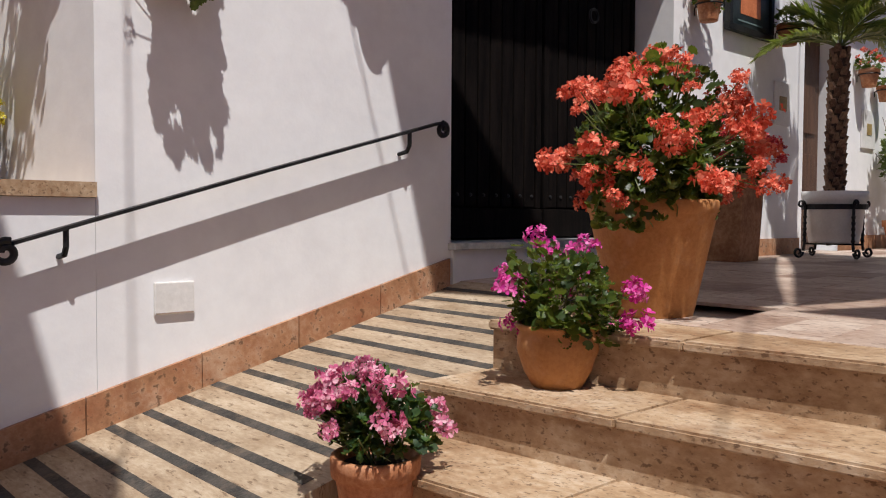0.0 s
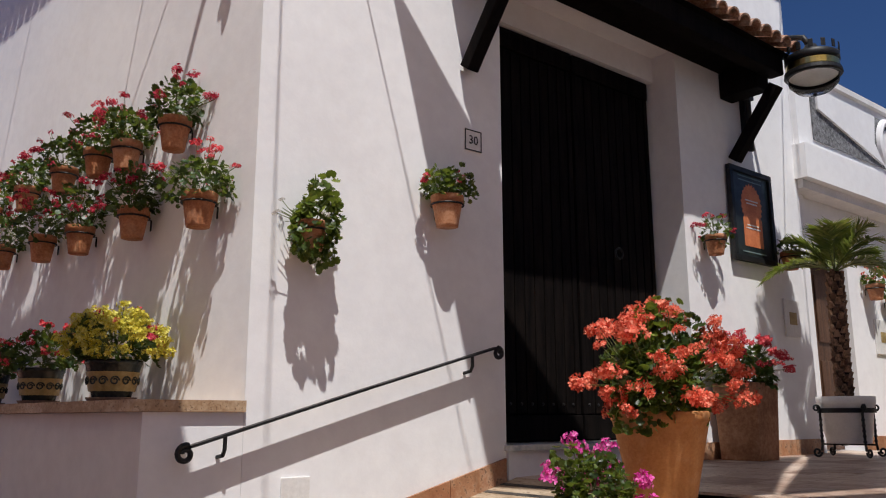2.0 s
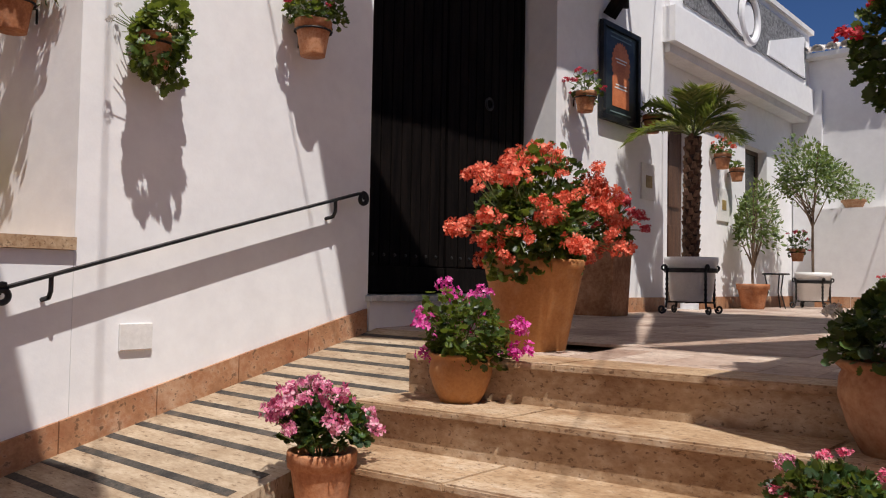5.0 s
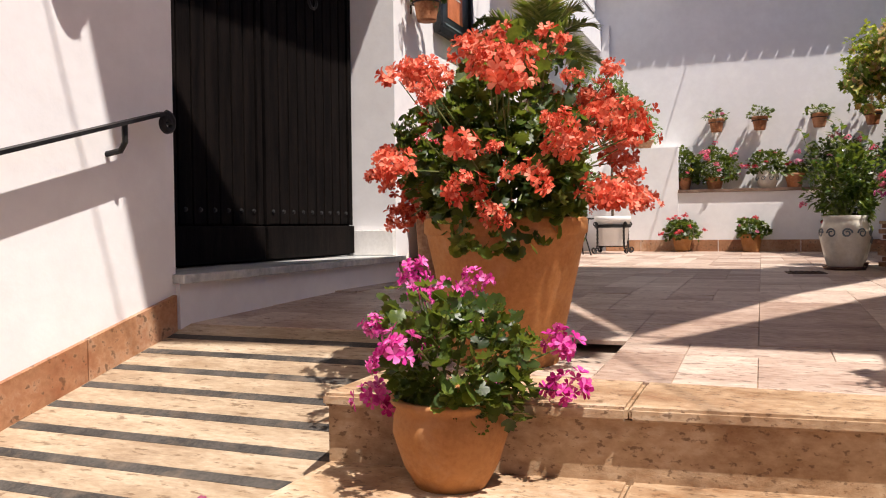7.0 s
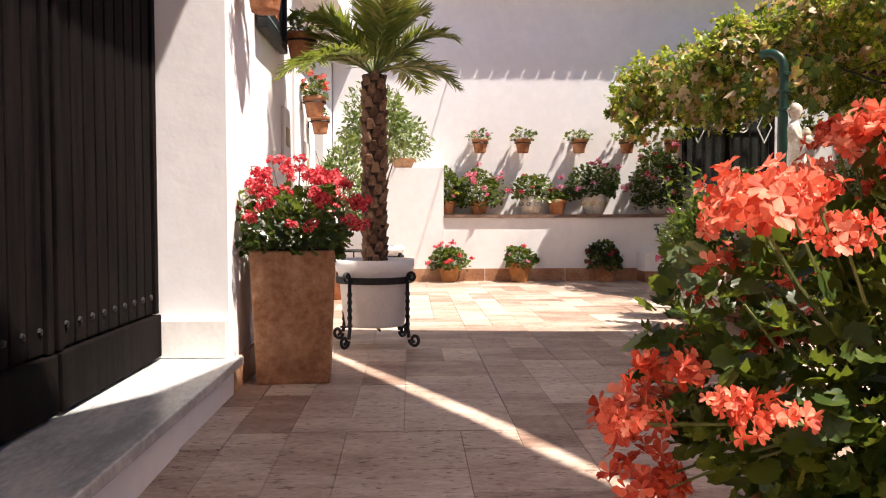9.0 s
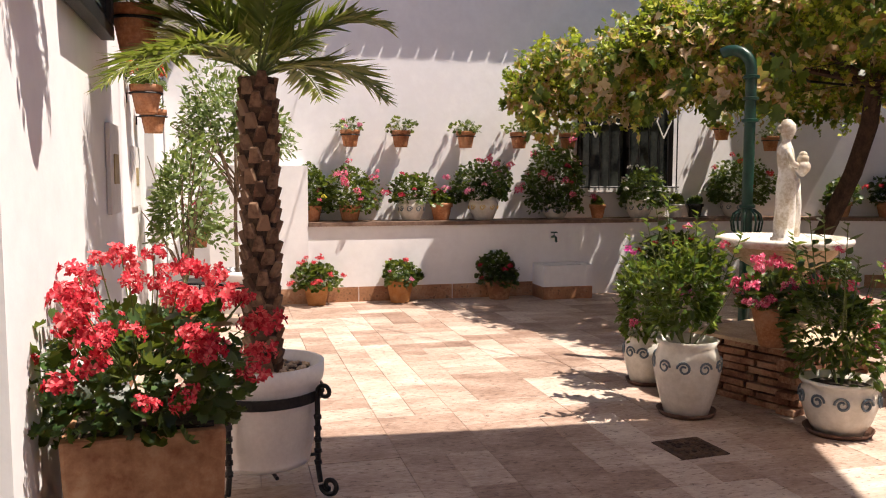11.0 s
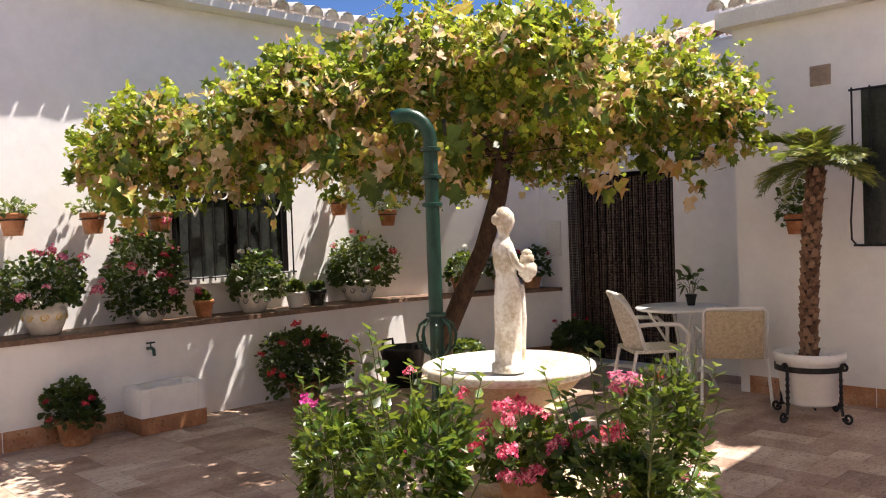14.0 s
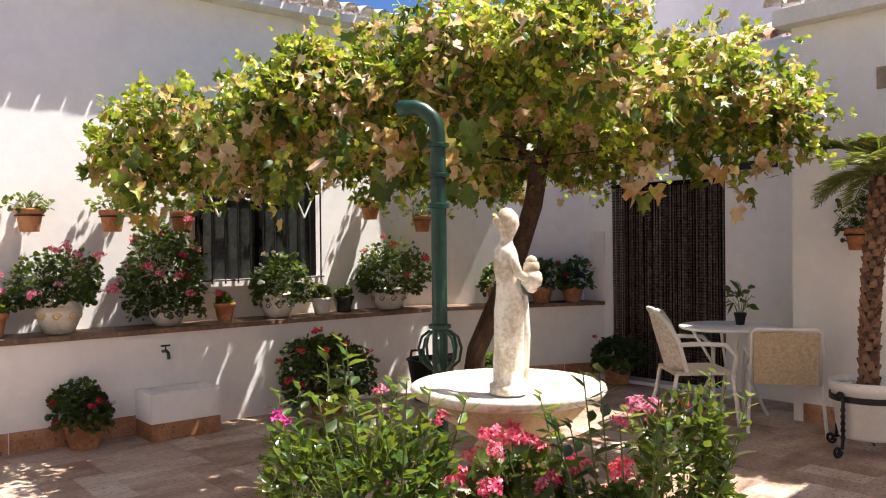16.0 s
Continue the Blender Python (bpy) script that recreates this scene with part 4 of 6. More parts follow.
def potted(seed, at, label, kind="rim", r=0.14, h=0.2, pot_mat=None, n=160, rx=0.22, ry=None, rz=0.2, leaf=0.05, leaf_mat=None, shape="round",
           flowers=(), saucer=False, name="potted_geranium", category="potted plant", group="", low=-0.35, lift=0.6, droop=0.1, bracket=0.0, lump=0.35, back=None, pot_label=""):
    """A plant in its pot. bracket: the compass turn of the wall that an iron ring holds it to."""
    rng = np.random.default_rng(seed)
    t = thing(name, pose(at[0], at[1], at[2], 0, 0, 0), label, category, group)
    pot(t, kind, r, h, pot_mat or TERRA, saucer, pot_label)
    ry = ry or rx
    z = h + rz * (lift - 0.4)
    foliage(t, rng, n, rx, ry, rz, z, leaf, leaf_mat or LEAF, shape, low, droop, lump=lump)
    stems(t, rng, 10, rx, ry, rz, h * 0.88, z)
    for mat, count, radius in flowers:
        flower_heads(t, rng, count, rx, ry, rz, z, mat, radius, -0.35 if low < -0.55 else -0.1 if low < -0.2 else 0.05)
    if bracket is not False and bracket != 0.0:
        a = radians(bracket)
        out = Vector((math.cos(a), math.sin(a), 0)) * (r + 0.02)
        pts = [(1.0 * r * math.cos(i / 8 * math.pi), 1.0 * r * math.sin(i / 8 * math.pi), h * 0.7) for i in range(17)]
        bm = tube(pts, 0.006, 6)
        tube([out * 0.8 + Vector((0, 0, h * 0.7)), out + Vector((0, 0, h * 0.7)), out + Vector((0, 0, h * 0.35))], 0.006, 6, bm)
        part("pot_ring", bm, IRON, t)
    return t


# the big coral geranium and the two pink ones on the steps
potted(1, (2.64, 1.75, -0.06), "large coral geranium in an ochre clay pot on the steps", "plain", 0.24, 0.43, TERRA_OCHRE, 2100, 0.37, 0.37, 0.39, 0.04, LEAF,
       flowers=[(CORAL, 60, 0.056), (CORAL, 18, 0.04)], lift=0.72, droop=0.35, low=-0.66, lump=0.5)
potted(2, (2.04, 1.70, -0.235), "magenta geranium in a round clay pot on the second step", "bowl", 0.135, 0.2, TERRA_OCHRE, 760, 0.23, 0.23, 0.24, 0.033, LEAF,
       flowers=[(MAGENTA, 14, 0.05)], lift=0.55, droop=0.3, low=-0.6, lump=0.5)
potted(3, (1.40, 1.82, -0.60), "pale pink geranium in a clay pot on a lower step", "rim", 0.125, 0.24, TERRA, 560, 0.18, 0.18, 0.17, 0.034, LEAF_DARK,
       flowers=[(PINK, 20, 0.05)], lift=0.8, droop=0.2, lump=0.5)
# by the steps' far side
potted(4, (2.15, 0.10, -0.235), "white flowering shrub in a large clay bowl on the steps", "bowl", 0.18, 0.28, TERRA_RAW, 800, 0.25, 0.25, 0.2, 0.034, LEAF_DARK, flowers=[(WHITE_PETAL, 10, 0.03), (RED, 3, 0.026)], lift=0.6)
potted(5, (1.72, 0.17, -0.41), "pink geranium in a low clay pot on the steps", "rim", 0.09, 0.1, TERRA_RAW, 300, 0.16, 0.16, 0.11, 0.034, LEAF_DARK, flowers=[(PINK, 4, 0.03), (HOTPINK, 6, 0.03)])
potted(6, (2.40, 0.03, 0.8), "dark trailing geranium in a clay pot fixed to the pier", "rim", 0.15, 0.28, TERRA, 900, 0.2, 0.28, 0.3, 0.045, LEAF_DARK, flowers=[(RED, 9, 0.036)], bracket=-90, low=-0.85, lift=0.4, lump=0.5)

# square planter by the door
pl = thing("square_planter", pose(5.53, 3.02, 0, 0, 0, 4), "red geranium in a tall square rough clay planter", "planter")
bm = bmesh.new()
add_box(bm, -0.19, 0.19, -0.19, 0.19, 0.0, 0.62, 0.01)
for vtx in bm.verts:
    k = 0.88 + 0.14 * vtx.co.z / 0.62
    vtx.co.x *= k
    vtx.co.y *= k
part("pot", bm, TERRA_RAW, pl)
part("soil", box(-0.165, 0.165, -0.165, 0.165, 0.6, 0.63), SOIL, pl)
rng = np.random.default_rng(21)
foliage(pl, rng, 620, 0.35, 0.32, 0.29, 0.69, 0.046, LEAF_DARK, low=-0.45, droop=0.3)
stems(pl, rng, 14, 0.3, 0.28, 0.26, 0.6, 0.7)
flower_heads(pl, rng, 60, 0.36, 0.33, 0.3, 0.72, RED, 0.042, -0.05)

# pots on the facade
potted(30, (1.42, FY - 0.17, 1.24), "leafy white geranium trailing from a clay wall pot", "rim", 0.09, 0.16, TERRA, 620, 0.21, 0.16, 0.34, 0.042, LEAF, flowers=[(WHITE_PETAL, 4, 0.024)], bracket=90, low=-1, droop=0.5, lift=0.35, lump=0.65, category="wall pot", group="wall pots")
potted(31, (2.40, FY - 0.15, 1.52), "red geranium in a clay wall pot beside the number", "rim", 0.105, 0.2, TERRA, 260, 0.2, 0.15, 0.18, 0.038, LEAF, flowers=[(CRIMSON, 7, 0.026)], bracket=90, category="wall pot", group="wall pots", droop=0.3)
potted(32, (5.42, FY - 0.13, 1.72), "dark red geranium in a clay wall pot by the sign", "rim", 0.095, 0.17, TERRA, 80, 0.22, 0.13, 0.18, 0.04, LEAF_DARK, flowers=[(CRIMSON, 8, 0.03)], bracket=90, category="wall pot", group="wall pots", low=-0.9, droop=0.4)
potted(33, (6.68, FY - 0.13, 1.73), "clay wall pot with a light green plant", "rim", 0.095, 0.17, TERRA, 70, 0.17, 0.12, 0.13, 0.04, LEAF, bracket=90, category="wall pot", group="wall pots")
potted(34, (8.85, AY - 0.12, 1.65), "coral geranium in a clay wall pot", "rim", 0.10, 0.18, TERRA, 90, 0.16, 0.12, 0.16, 0.04, LEAF, flowers=[(CORAL, 9, 0.04)], bracket=90, category="wall pot", group="wall pots")
potted(35, (9.3, AY - 0.12, 1.55), "small clay wall pot with green leaves", "rim", 0.09, 0.16, TERRA, 50, 0.13, 0.1, 0.1, 0.04, LEAF, bracket=90, category="wall pot", group="wall pots")
# pots on the west wall, (distance along the wall, height, spread)
WEST = [(3.95, 1.94, 0.24), (3.6, 1.40, 0.24), (4.42, 1.46, 0.24), (4.6, 1.95, 0.24), (5.05, 2.0, 0.27), (5.25, 1.48, 0.3), (5.65, 2.0, 0.26), (5.95, 1.52, 0.3), (6.4, 2.0, 0.24), (6.85, 1.58, 0.28), (7.3, 2.0, 0.24), (7.8, 1.6, 0.26)]
for i, (y, z, s) in enumerate(WEST):
    potted(40 + i, (WX(y) - 0.135, y, z), "crimson geranium in a clay pot hung on the side wall", "rim", 0.10, 0.2, TERRA, 340, s * 0.85, s * 1.15, s * 1.0, 0.036, LEAF_DARK,
           flowers=[((CRIMSON, RED, CRIMSON)[i % 3], 15, 0.033)], bracket=7, category="wall pot", group="side wall pots", low=-0.5, droop=0.3)


def trough_planter(y, label, petals, seed, r=0.16):
    x = WX(y) - 0.3
    t = thing("glazed_planter", pose(x, y, 0.432), label, "planter", "glazed planters")
    pot(t, "plain", r, 0.24, GLAZE_DARK, True)
    bm = lathe([(r * 0.78, 0.06), (r * 0.80, 0.06), (r * 0.93, 0.17), (r * 0.91, 0.17)], 32)
    part("gold_band", bm, GLAZE_GOLD, t, "band of gold scrolls")
    for i in range(14):
        a = 2 * math.pi * i / 14
        c = part("scroll", tube(spiral(0, 0, 0.026, 0.008, 1.4), 0.005, 5), GLAZE_DARK, t)
        c.matrix_basis = pose(r * 0.885 * math.cos(a), r * 0.885 * math.sin(a), 0.118, 0, 0, math.degrees(a) + 90)
    rng = np.random.default_rng(seed)
    foliage(t, rng, 330, 0.27, 0.34, 0.22, 0.3, 0.045, LEAF_DARK, low=-0.4, droop=0.3)
    for mat, n in petals:
        flower_heads(t, rng, n, 0.27, 0.34, 0.22, 0.3, mat, 0.038, -0.2)
    return t


trough_planter(4.15, "dark glazed planter full of yellow flowers on the ledge", [(YELLOW, 120), (CRIMSON, 8)], 60)
trough_planter(5.25, "dark glazed planter with red geraniums on the ledge", [(RED, 22)], 61, 0.15)
trough_planter(6.3, "dark glazed planter with red geraniums on the ledge", [(RED, 18)], 62, 0.15)


# ---- palms ----
def palm(seed, at, label, trunk_h, trunk_r, pot_r, pot_h, lift, frond_n, frond_l, lean=(0, 0)):
    rng = np.random.default_rng(seed)
    t = thing("potted_palm", pose(*at), label, "potted palm", "palms")
    st = "plant_stand"
    ob = pot(t, "tub", pot_r, pot_h, PLASTIC)
    for o in t.children:
        o.location.z = lift
    z0 = lift + pot_h * 0.88
    bm = bmesh.new()
    for _ in range(150):
        a, rr = rng.uniform(0, 6.28), pot_r * 0.85 * math.sqrt(rng.random())
        bmesh.ops.create_icosphere(bm, subdivisions=1, radius=rng.uniform(0.008, 0.018), matrix=pose(rr * math.cos(a), rr * math.sin(a), z0 + 0.01) @ Matrix.Diagonal((1.2, 0.9, 0.6, 1)))
    part("pebbles", bm, CAST_STONE if seed == 1 else PLASTIC, t)["kind"] = "stuff"
    curve = lambda k: Vector((lean[0] * k * k, lean[1] * k * k, z0 + trunk_h * k))
    part("trunk", tube([curve(i / 10) for i in range(11)], trunk_r * 0.82, 12, taper=trunk_r * 0.95), BARK, t)
    stub = None
    n = int(trunk_h / 0.010)
    for i in range(n):
        k = (i + 0.5) / n
        a = i * 2.399
        p = curve(k) + Vector((math.cos(a), math.sin(a), 0)) * trunk_r * 0.8
        if stub is None:
            bm = bmesh.new()
            add_box(bm, -0.028, 0.028, -0.012, 0.012, 0, 0.062, 0.006)
            for v in bm.verts:
                if v.co.z > 0.04:
                    v.co.x *= 0.55
        s = part("leaf_base", stub or bm, DRY if i % 5 == 0 else BARK, t)
        stub = s.data
        s.matrix_basis = pose(p.x, p.y, p.z - 0.03, 0, 0, math.degrees(a) - 90) @ pose(0, 0, 0, -rng.uniform(12, 26), 0, 0)
    top = curve(1.0)
    for i in range(frond_n):
        a = i * 2.399 + rng.uniform(-0.3, 0.3)
        up = rng.uniform(0.22, 1.3)
        L = frond_l * rng.uniform(0.8, 1.1)
        d = Vector((math.cos(a), math.sin(a), 0))
        pts = []
        for s in range(13):
            q = s / 12
            pts.append(top + d * L * q * math.cos(up) * (1 - 0.12 * q) + Vector((0, 0, L * (math.sin(up) * q - 0.62 * q * q * (1.15 - 0.5 * math.sin(up))))))
        rachis = part("frond", tube(pts, 0.008, 5, taper=0.002), STEM, t)
        spots = []
        for s in range(60):
            q = 0.12 + 0.88 * s / 60
            f = q * 12
            j = min(int(f), 11)
            p = pts[j].lerp(pts[j + 1], f - j)
            fw = (pts[j + 1] - pts[j]).normalized()
            sd = fw.cross(Vector((0, 0, 1))).normalized()
            upv = sd.cross(fw)
            for sg in (-1, 1):
                g = sd * sg * 0.8 + fw * 0.7 + upv * 0.25 + Vector((0, 0, -0.15)) + Vector(rng.normal(size=3) * 0.12)
                spots.append((np.array(p), np.array(g), np.array(upv), frond_l * 0.27 * math.sin(0.35 + 2.5 * q) * rng.uniform(0.8, 1.1)))
        lf = leaves_mesh("leaflets", spots, "narrow", FROND)
        o = part("leaflet_spray", lf, FROND, rachis)
        o["kind"] = "stuff"
    return t


def plant_stand(at, r, h, lift, turn):
    t = thing("plant_stand", pose(*at, 0, 0, turn), "black wrought iron plant stand with scrolled feet", "plant stand", "plant stands")
    ring = [((r + 0.012) * math.cos(i / 16 * math.pi), (r + 0.012) * math.sin(i / 16 * math.pi), h) for i in range(33)]
    bm = lathe([(r + 0.006, h - 0.02), (r + 0.014, h - 0.02), (r + 0.014, h + 0.02), (r + 0.006, h + 0.02), (r + 0.006, h - 0.02)], 32)
    part("ring", bm, IRON, t)
    bm = bmesh.new()
    tube([(-r * 0.95, 0, lift - 0.008), (r * 0.95, 0, lift - 0.008)], 0.008, 6, bm)
    tube([(0, -r * 0.95, lift - 0.008), (0, r * 0.95, lift - 0.008)], 0.008, 6, bm)
    part("cross_bar", bm, IRON, t)
    for k in range(4):
        leg = part("leg", tube([(r + 0.02, 0, h + 0.02), (r + 0.02, 0, 0.12), (r + 0.03, 0, 0.06)], 0.011, 8), IRON, t)
        leg.matrix_basis = pose(0, 0, 0, 0, 0, 45 + 90 * k)
        part("scroll_foot", tube(spiral(r + 0.07, 0.05, 0.04, 0.012, 1.25, 0, math.pi), 0.010, 7), IRON, leg)
        part("scroll_top", tube(spiral(r + 0.05, h + 0.02, 0.03, 0.01, -1.2, 0, math.pi), 0.009, 7), IRON, leg)
        tw = bmesh.new()
        for j in range(5):
            bmesh.ops.create_icosphere(tw, subdivisions=1, radius=0.018, matrix=pose(r + 0.02, 0, 0.14 + j * 0.045))
        part("twist", tw, IRON, leg)
    return t


palm(1, (6.55, 2.68, 0), "young palm with a shaggy trunk in a white tub", 1.16, 0.068, 0.24, 0.40, 0.12, 15, 0.82, (0.04, 0))
plant_stand((6.55, 2.68, 0), 0.222, 0.40, 0.12, 10)
palm(2, (7.44, -3.77, 0), "young palm with a slim trunk in a white tub", 1.40, 0.055, 0.25, 0.38, 0.12, 22, 0.62, (-0.05, -0.09))
plant_stand((7.44, -3.77, 0), 0.232, 0.39, 0.12, 30)


# ---- small trees by the lower house ----
def bushy_tree(seed, at, label, kind, pr, ph, pmat, trunk_h, rx, rz, n, size, shape, mat, lift=0.0, lo=-0.6):
    rng = np.random.default_rng(seed)
    t = thing("potted_tree", pose(*at), label, "potted tree")
    pot(t, kind, pr, ph, pmat)
    for o in t.children:
        o.location.z = lift
    z0 = lift + ph * 0.88
    bm = tube([(0, 0, z0), (0.01, 0.01, z0 + trunk_h * 0.5), (0, 0, z0 + trunk_h)], 0.018, 8, taper=0.014)
    for _ in range(16):
        d = rng.normal(size=3)
        d /= np.linalg.norm(d)
        e = Vector((d[0] * rx * 0.85, d[1] * rx * 0.85, z0 + trunk_h + rz * (0.9 + 0.8 * d[2])))
        s = Vector((0, 0, z0 + trunk_h * rng.uniform(0.7, 1.0)))
        tube([s, s.lerp(e, 0.5) + Vector((0, 0, 0.06)), e], 0.009, 5, bm, 0.003)
    part("trunk", bm, PALE_BARK, t)
    crown = part("crown", leaves_mesh("crown", dome_spots(rng, n, rx, rx, rz, size, lo, 0.45, 0.0, (0, 0, z0 + trunk_h + rz * 0.75), 0.25), shape, mat), mat, t)
    crown["kind"] = "stuff"
    return t


bushy_tree(70, (9.35, 3.12, 0), "slender leafy shrub in a clay pot by the wall", "rim", 0.19, 0.3, TERRA, 0.3, 0.34, 0.62, 1300, 0.06, "pointed", LEAF_OLIVE)
bushy_tree(71, (10.45, 2.75, 0), "small round-headed tree in a white tub", "tub", 0.22, 0.36, PLASTIC, 0.85, 0.62, 0.55, 2300, 0.06, "pointed", LEAF_OLIVE, 0.1)
plant_stand((10.45, 2.75, 0), 0.205, 0.34, 0.10, 0)
potted(72, (10.9, 3.08, 0.62), "dark red geranium on the wall near the corner", "rim", 0.1, 0.17, TERRA, 120, 0.2, 0.16, 0.22, 0.042, LEAF_DARK, flowers=[(CRIMSON, 8, 0.03)], low=-0.7, bracket=90)


def garden_table_iron(at):
    t = thing("iron_stool", pose(*at), "small black iron side table", "side table")
    part("top", lathe([(0, 0.42), (0.16, 0.42), (0.165, 0.43), (0.16, 0.44), (0, 0.44)], 24), IRON, t)
    for k in range(3):
        a = k * 2.09
        part("leg", tube([(0.13 * math.cos(a), 0.13 * math.sin(a), 0.42), (0.09 * math.cos(a), 0.09 * math.sin(a), 0.2), (0.17 * math.cos(a), 0.17 * math.sin(a), 0)], 0.008, 6), IRON, t)


garden_table_iron((9.95, 3.05, 0))

# ---- plants on and below the ledge ----
LEDGE = [  # place along the wall, kind, radius, height, pot, spread, height of plant, leaf, flowers, label
    (2.0, "rim", 0.1, 0.16, TERRA, 0.16, 0.3, LEAF, [(YELLOW, 3, 0.02)], "upright green plant in a clay pot on the ledge"),
    (1.62, "rim", 0.12, 0.16, TERRA, 0.27, 0.28, LEAF, [(HOTPINK, 14, 0.04)], "pink geranium spilling over the ledge"),
    (0.98, "urn", 0.14, 0.22, GLAZE, 0.21, 0.2, LEAF, [(CRIMSON, 8, 0.035)], "pink geranium in a patterned white pot on the ledge"),
    (0.66, "rim", 0.12, 0.18, TERRA, 0.12, 0.09, LEAF, [], "low green plant in a square-rimmed clay pot"),
    (0.2, "urn", 0.16, 0.24, GLAZE, 0.33, 0.26, LEAF_DARK, [(PINK, 9, 0.045), (HOTPINK, 5, 0.04)], "pink and white geranium in a yellow patterned pot"),
    (-0.62, "bowl", 0.15, 0.17, GLAZE, 0.30, 0.5, LEAF_DARK, [(HOTPINK, 13, 0.04), (CRIMSON, 6, 0.035)], "tall pink geranium in a white pot on the ledge"),
    (-1.12, "rim", 0.09, 0.15, TERRA, 0.05, 0.05, LEAF, [], "small clay pot on the ledge"),
    (-1.62, "urn", 0.15, 0.2, GLAZE, 0.27, 0.26, LEAF_DARK, [(WHITE_PETAL, 7, 0.03)], "white flowering plant in a patterned pot"),
    (-2.08, "rim", 0.1, 0.15, PLASTIC, 0.08, 0.08, LEAF, [], "white plastic flowerpot on the ledge"),
    (-2.32, "rim", 0.1, 0.15, GLAZE_DARK, 0.06, 0.05, LEAF_DARK, [], "black flowerpot on the ledge"),
    (-2.85, "urn", 0.17, 0.2, GLAZE, 0.38, 0.3, LEAF_DARK, [(RED, 8, 0.035)], "large red geranium in a patterned white pot"),
]
for i, (y, kind, r, h, mat, s, rz, lm, fl, label) in enumerate(LEDGE):
    t = potted(100 + i, (11.60, y, 0.802), label, kind, r, h, mat, int(160 + 9000 * s * rz), s * 1.0, s * 1.3, rz * 1.3, 0.04, lm, flowers=fl, group="plants on the ledge", low=-0.45, droop=0.2)
    if mat is GLAZE:
        for k in range(9):
            a = 2 * math.pi * k / 9
            c = part("scroll", tube(spiral(0, 0, 0.03, 0.01, 1.3), 0.006, 5), GLAZE_YELLOW if i == 4 else GLAZE_BLUE, t)
            c.matrix_basis = pose(r * 0.97 * math.cos(a), r * 0.97 * math.sin(a), h * 0.55, 0, 0, math.degrees(a) + 90)
for i, (x, y) in enumerate([(11.2, -3.95), (11.0, -4.4), (10.88, -4.75)]):
    potted(120 + i, (x, y, 0.802), "dark leafy plant in a clay pot in the shaded corner", "rim", 0.12, 0.17, TERRA_RAW, 260, 0.24, 0.24, 0.3, 0.05, LEAF_DARK, flowers=[(WHITE_PETAL if i == 0 else RED, 3, 0.03)], group="plants on the ledge")
for i, y in enumerate([1.95, 1.42, 0.72, 0.12, -0.45, -2.35, -3.0]):
    z = 1.58 if i != 5 else 1.7
    potted(130 + i, (EX - 0.13, y - 0.35, z - 0.02), "light green plant in a clay pot hung on the yard wall", "rim", 0.10, 0.17, TERRA, 75, 0.19, 0.19, 0.12, 0.038, LEAF, flowers=[(PINK, 3, 0.025)] if i == 0 else (), bracket=0.001, category="wall pot", group="yard wall pots", droop=0.3)
FLOOR_POTS = [
    (11.28, 2.0, 0.13, 0.2, TERRA_OCHRE, 0.22, 0.2, LEAF, [(RED, 10, 0.035)], "red geranium in a clay pot on the floor"),
    (11.27, 1.17, 0.14, 0.22, TERRA_OCHRE, 0.19, 0.17, LEAF, [(RED, 5, 0.03), (PINK, 2, 0.025)], "small red geranium in an ochre pot by the wall"),
    (11.25, 0.13, 0.15, 0.2, TERRA_RAW, 0.22, 0.24, LEAF_DARK, [(CRIMSON, 5, 0.03)], "sparse crimson geranium in a clay pot by the wall"),
    (11.0, -1.75, 0.18, 0.22, TERRA_RAW, 0.42, 0.42, LEAF_DARK, [(RED, 11, 0.034)], "big dark red geranium in a clay pot by the wall"),
    (10.3, -4.75, 0.16, 0.2, TERRA_RAW, 0.3, 0.25, LEAF_DARK, [(CRIMSON, 3, 0.03)], "dark leafy plant in a clay pot by the doorway"),
    (10.9, -3.6, 0.13, 0.16, TERRA_RAW, 0.25, 0.2, LEAF_DARK, [], "small dark green plant on the floor in the corner"),
]
for i, (x, y, r, h, mat, s, rz, lm, fl, label) in enumerate(FLOOR_POTS):
    potted(150 + i, (x, y, 0.001), label, "rim", r, h, mat, int(140 + 9000 * s * rz), s * 1.1, s * 1.1, rz * 1.1, 0.042, lm, flowers=fl, group="pots along the wall", low=-0.45, droop=0.2)
bucket = thing("bucket", pose(10.95, -2.85, 0), "black rubber builder's bucket on the floor", "bucket")
part("body", lathe([(0, 0), (0.16, 0), (0.22, 0.36), (0.235, 0.37), (0.22, 0.38), (0.2, 0.36), (0.15, 0.02), (0, 0.02)], 28), IRON, bucket, smooth=True)
for s in (-1, 1):
    part("handle", tube([(s * 0.22, -0.07, 0.36), (s * 0.22, -0.06, 0.43), (s * 0.22, 0.06, 0.43), (s * 0.22, 0.07, 0.36)], 0.013, 6), IRON, bucket)
hb = potted(171, (11.6, 2.55, 1.362), "leafy shrub in a pot on the high block", "rim", 0.16, 0.12, TERRA_RAW, 260, 0.3, 0.3, 0.22, 0.05, LEAF_OLIVE, shape="pointed")

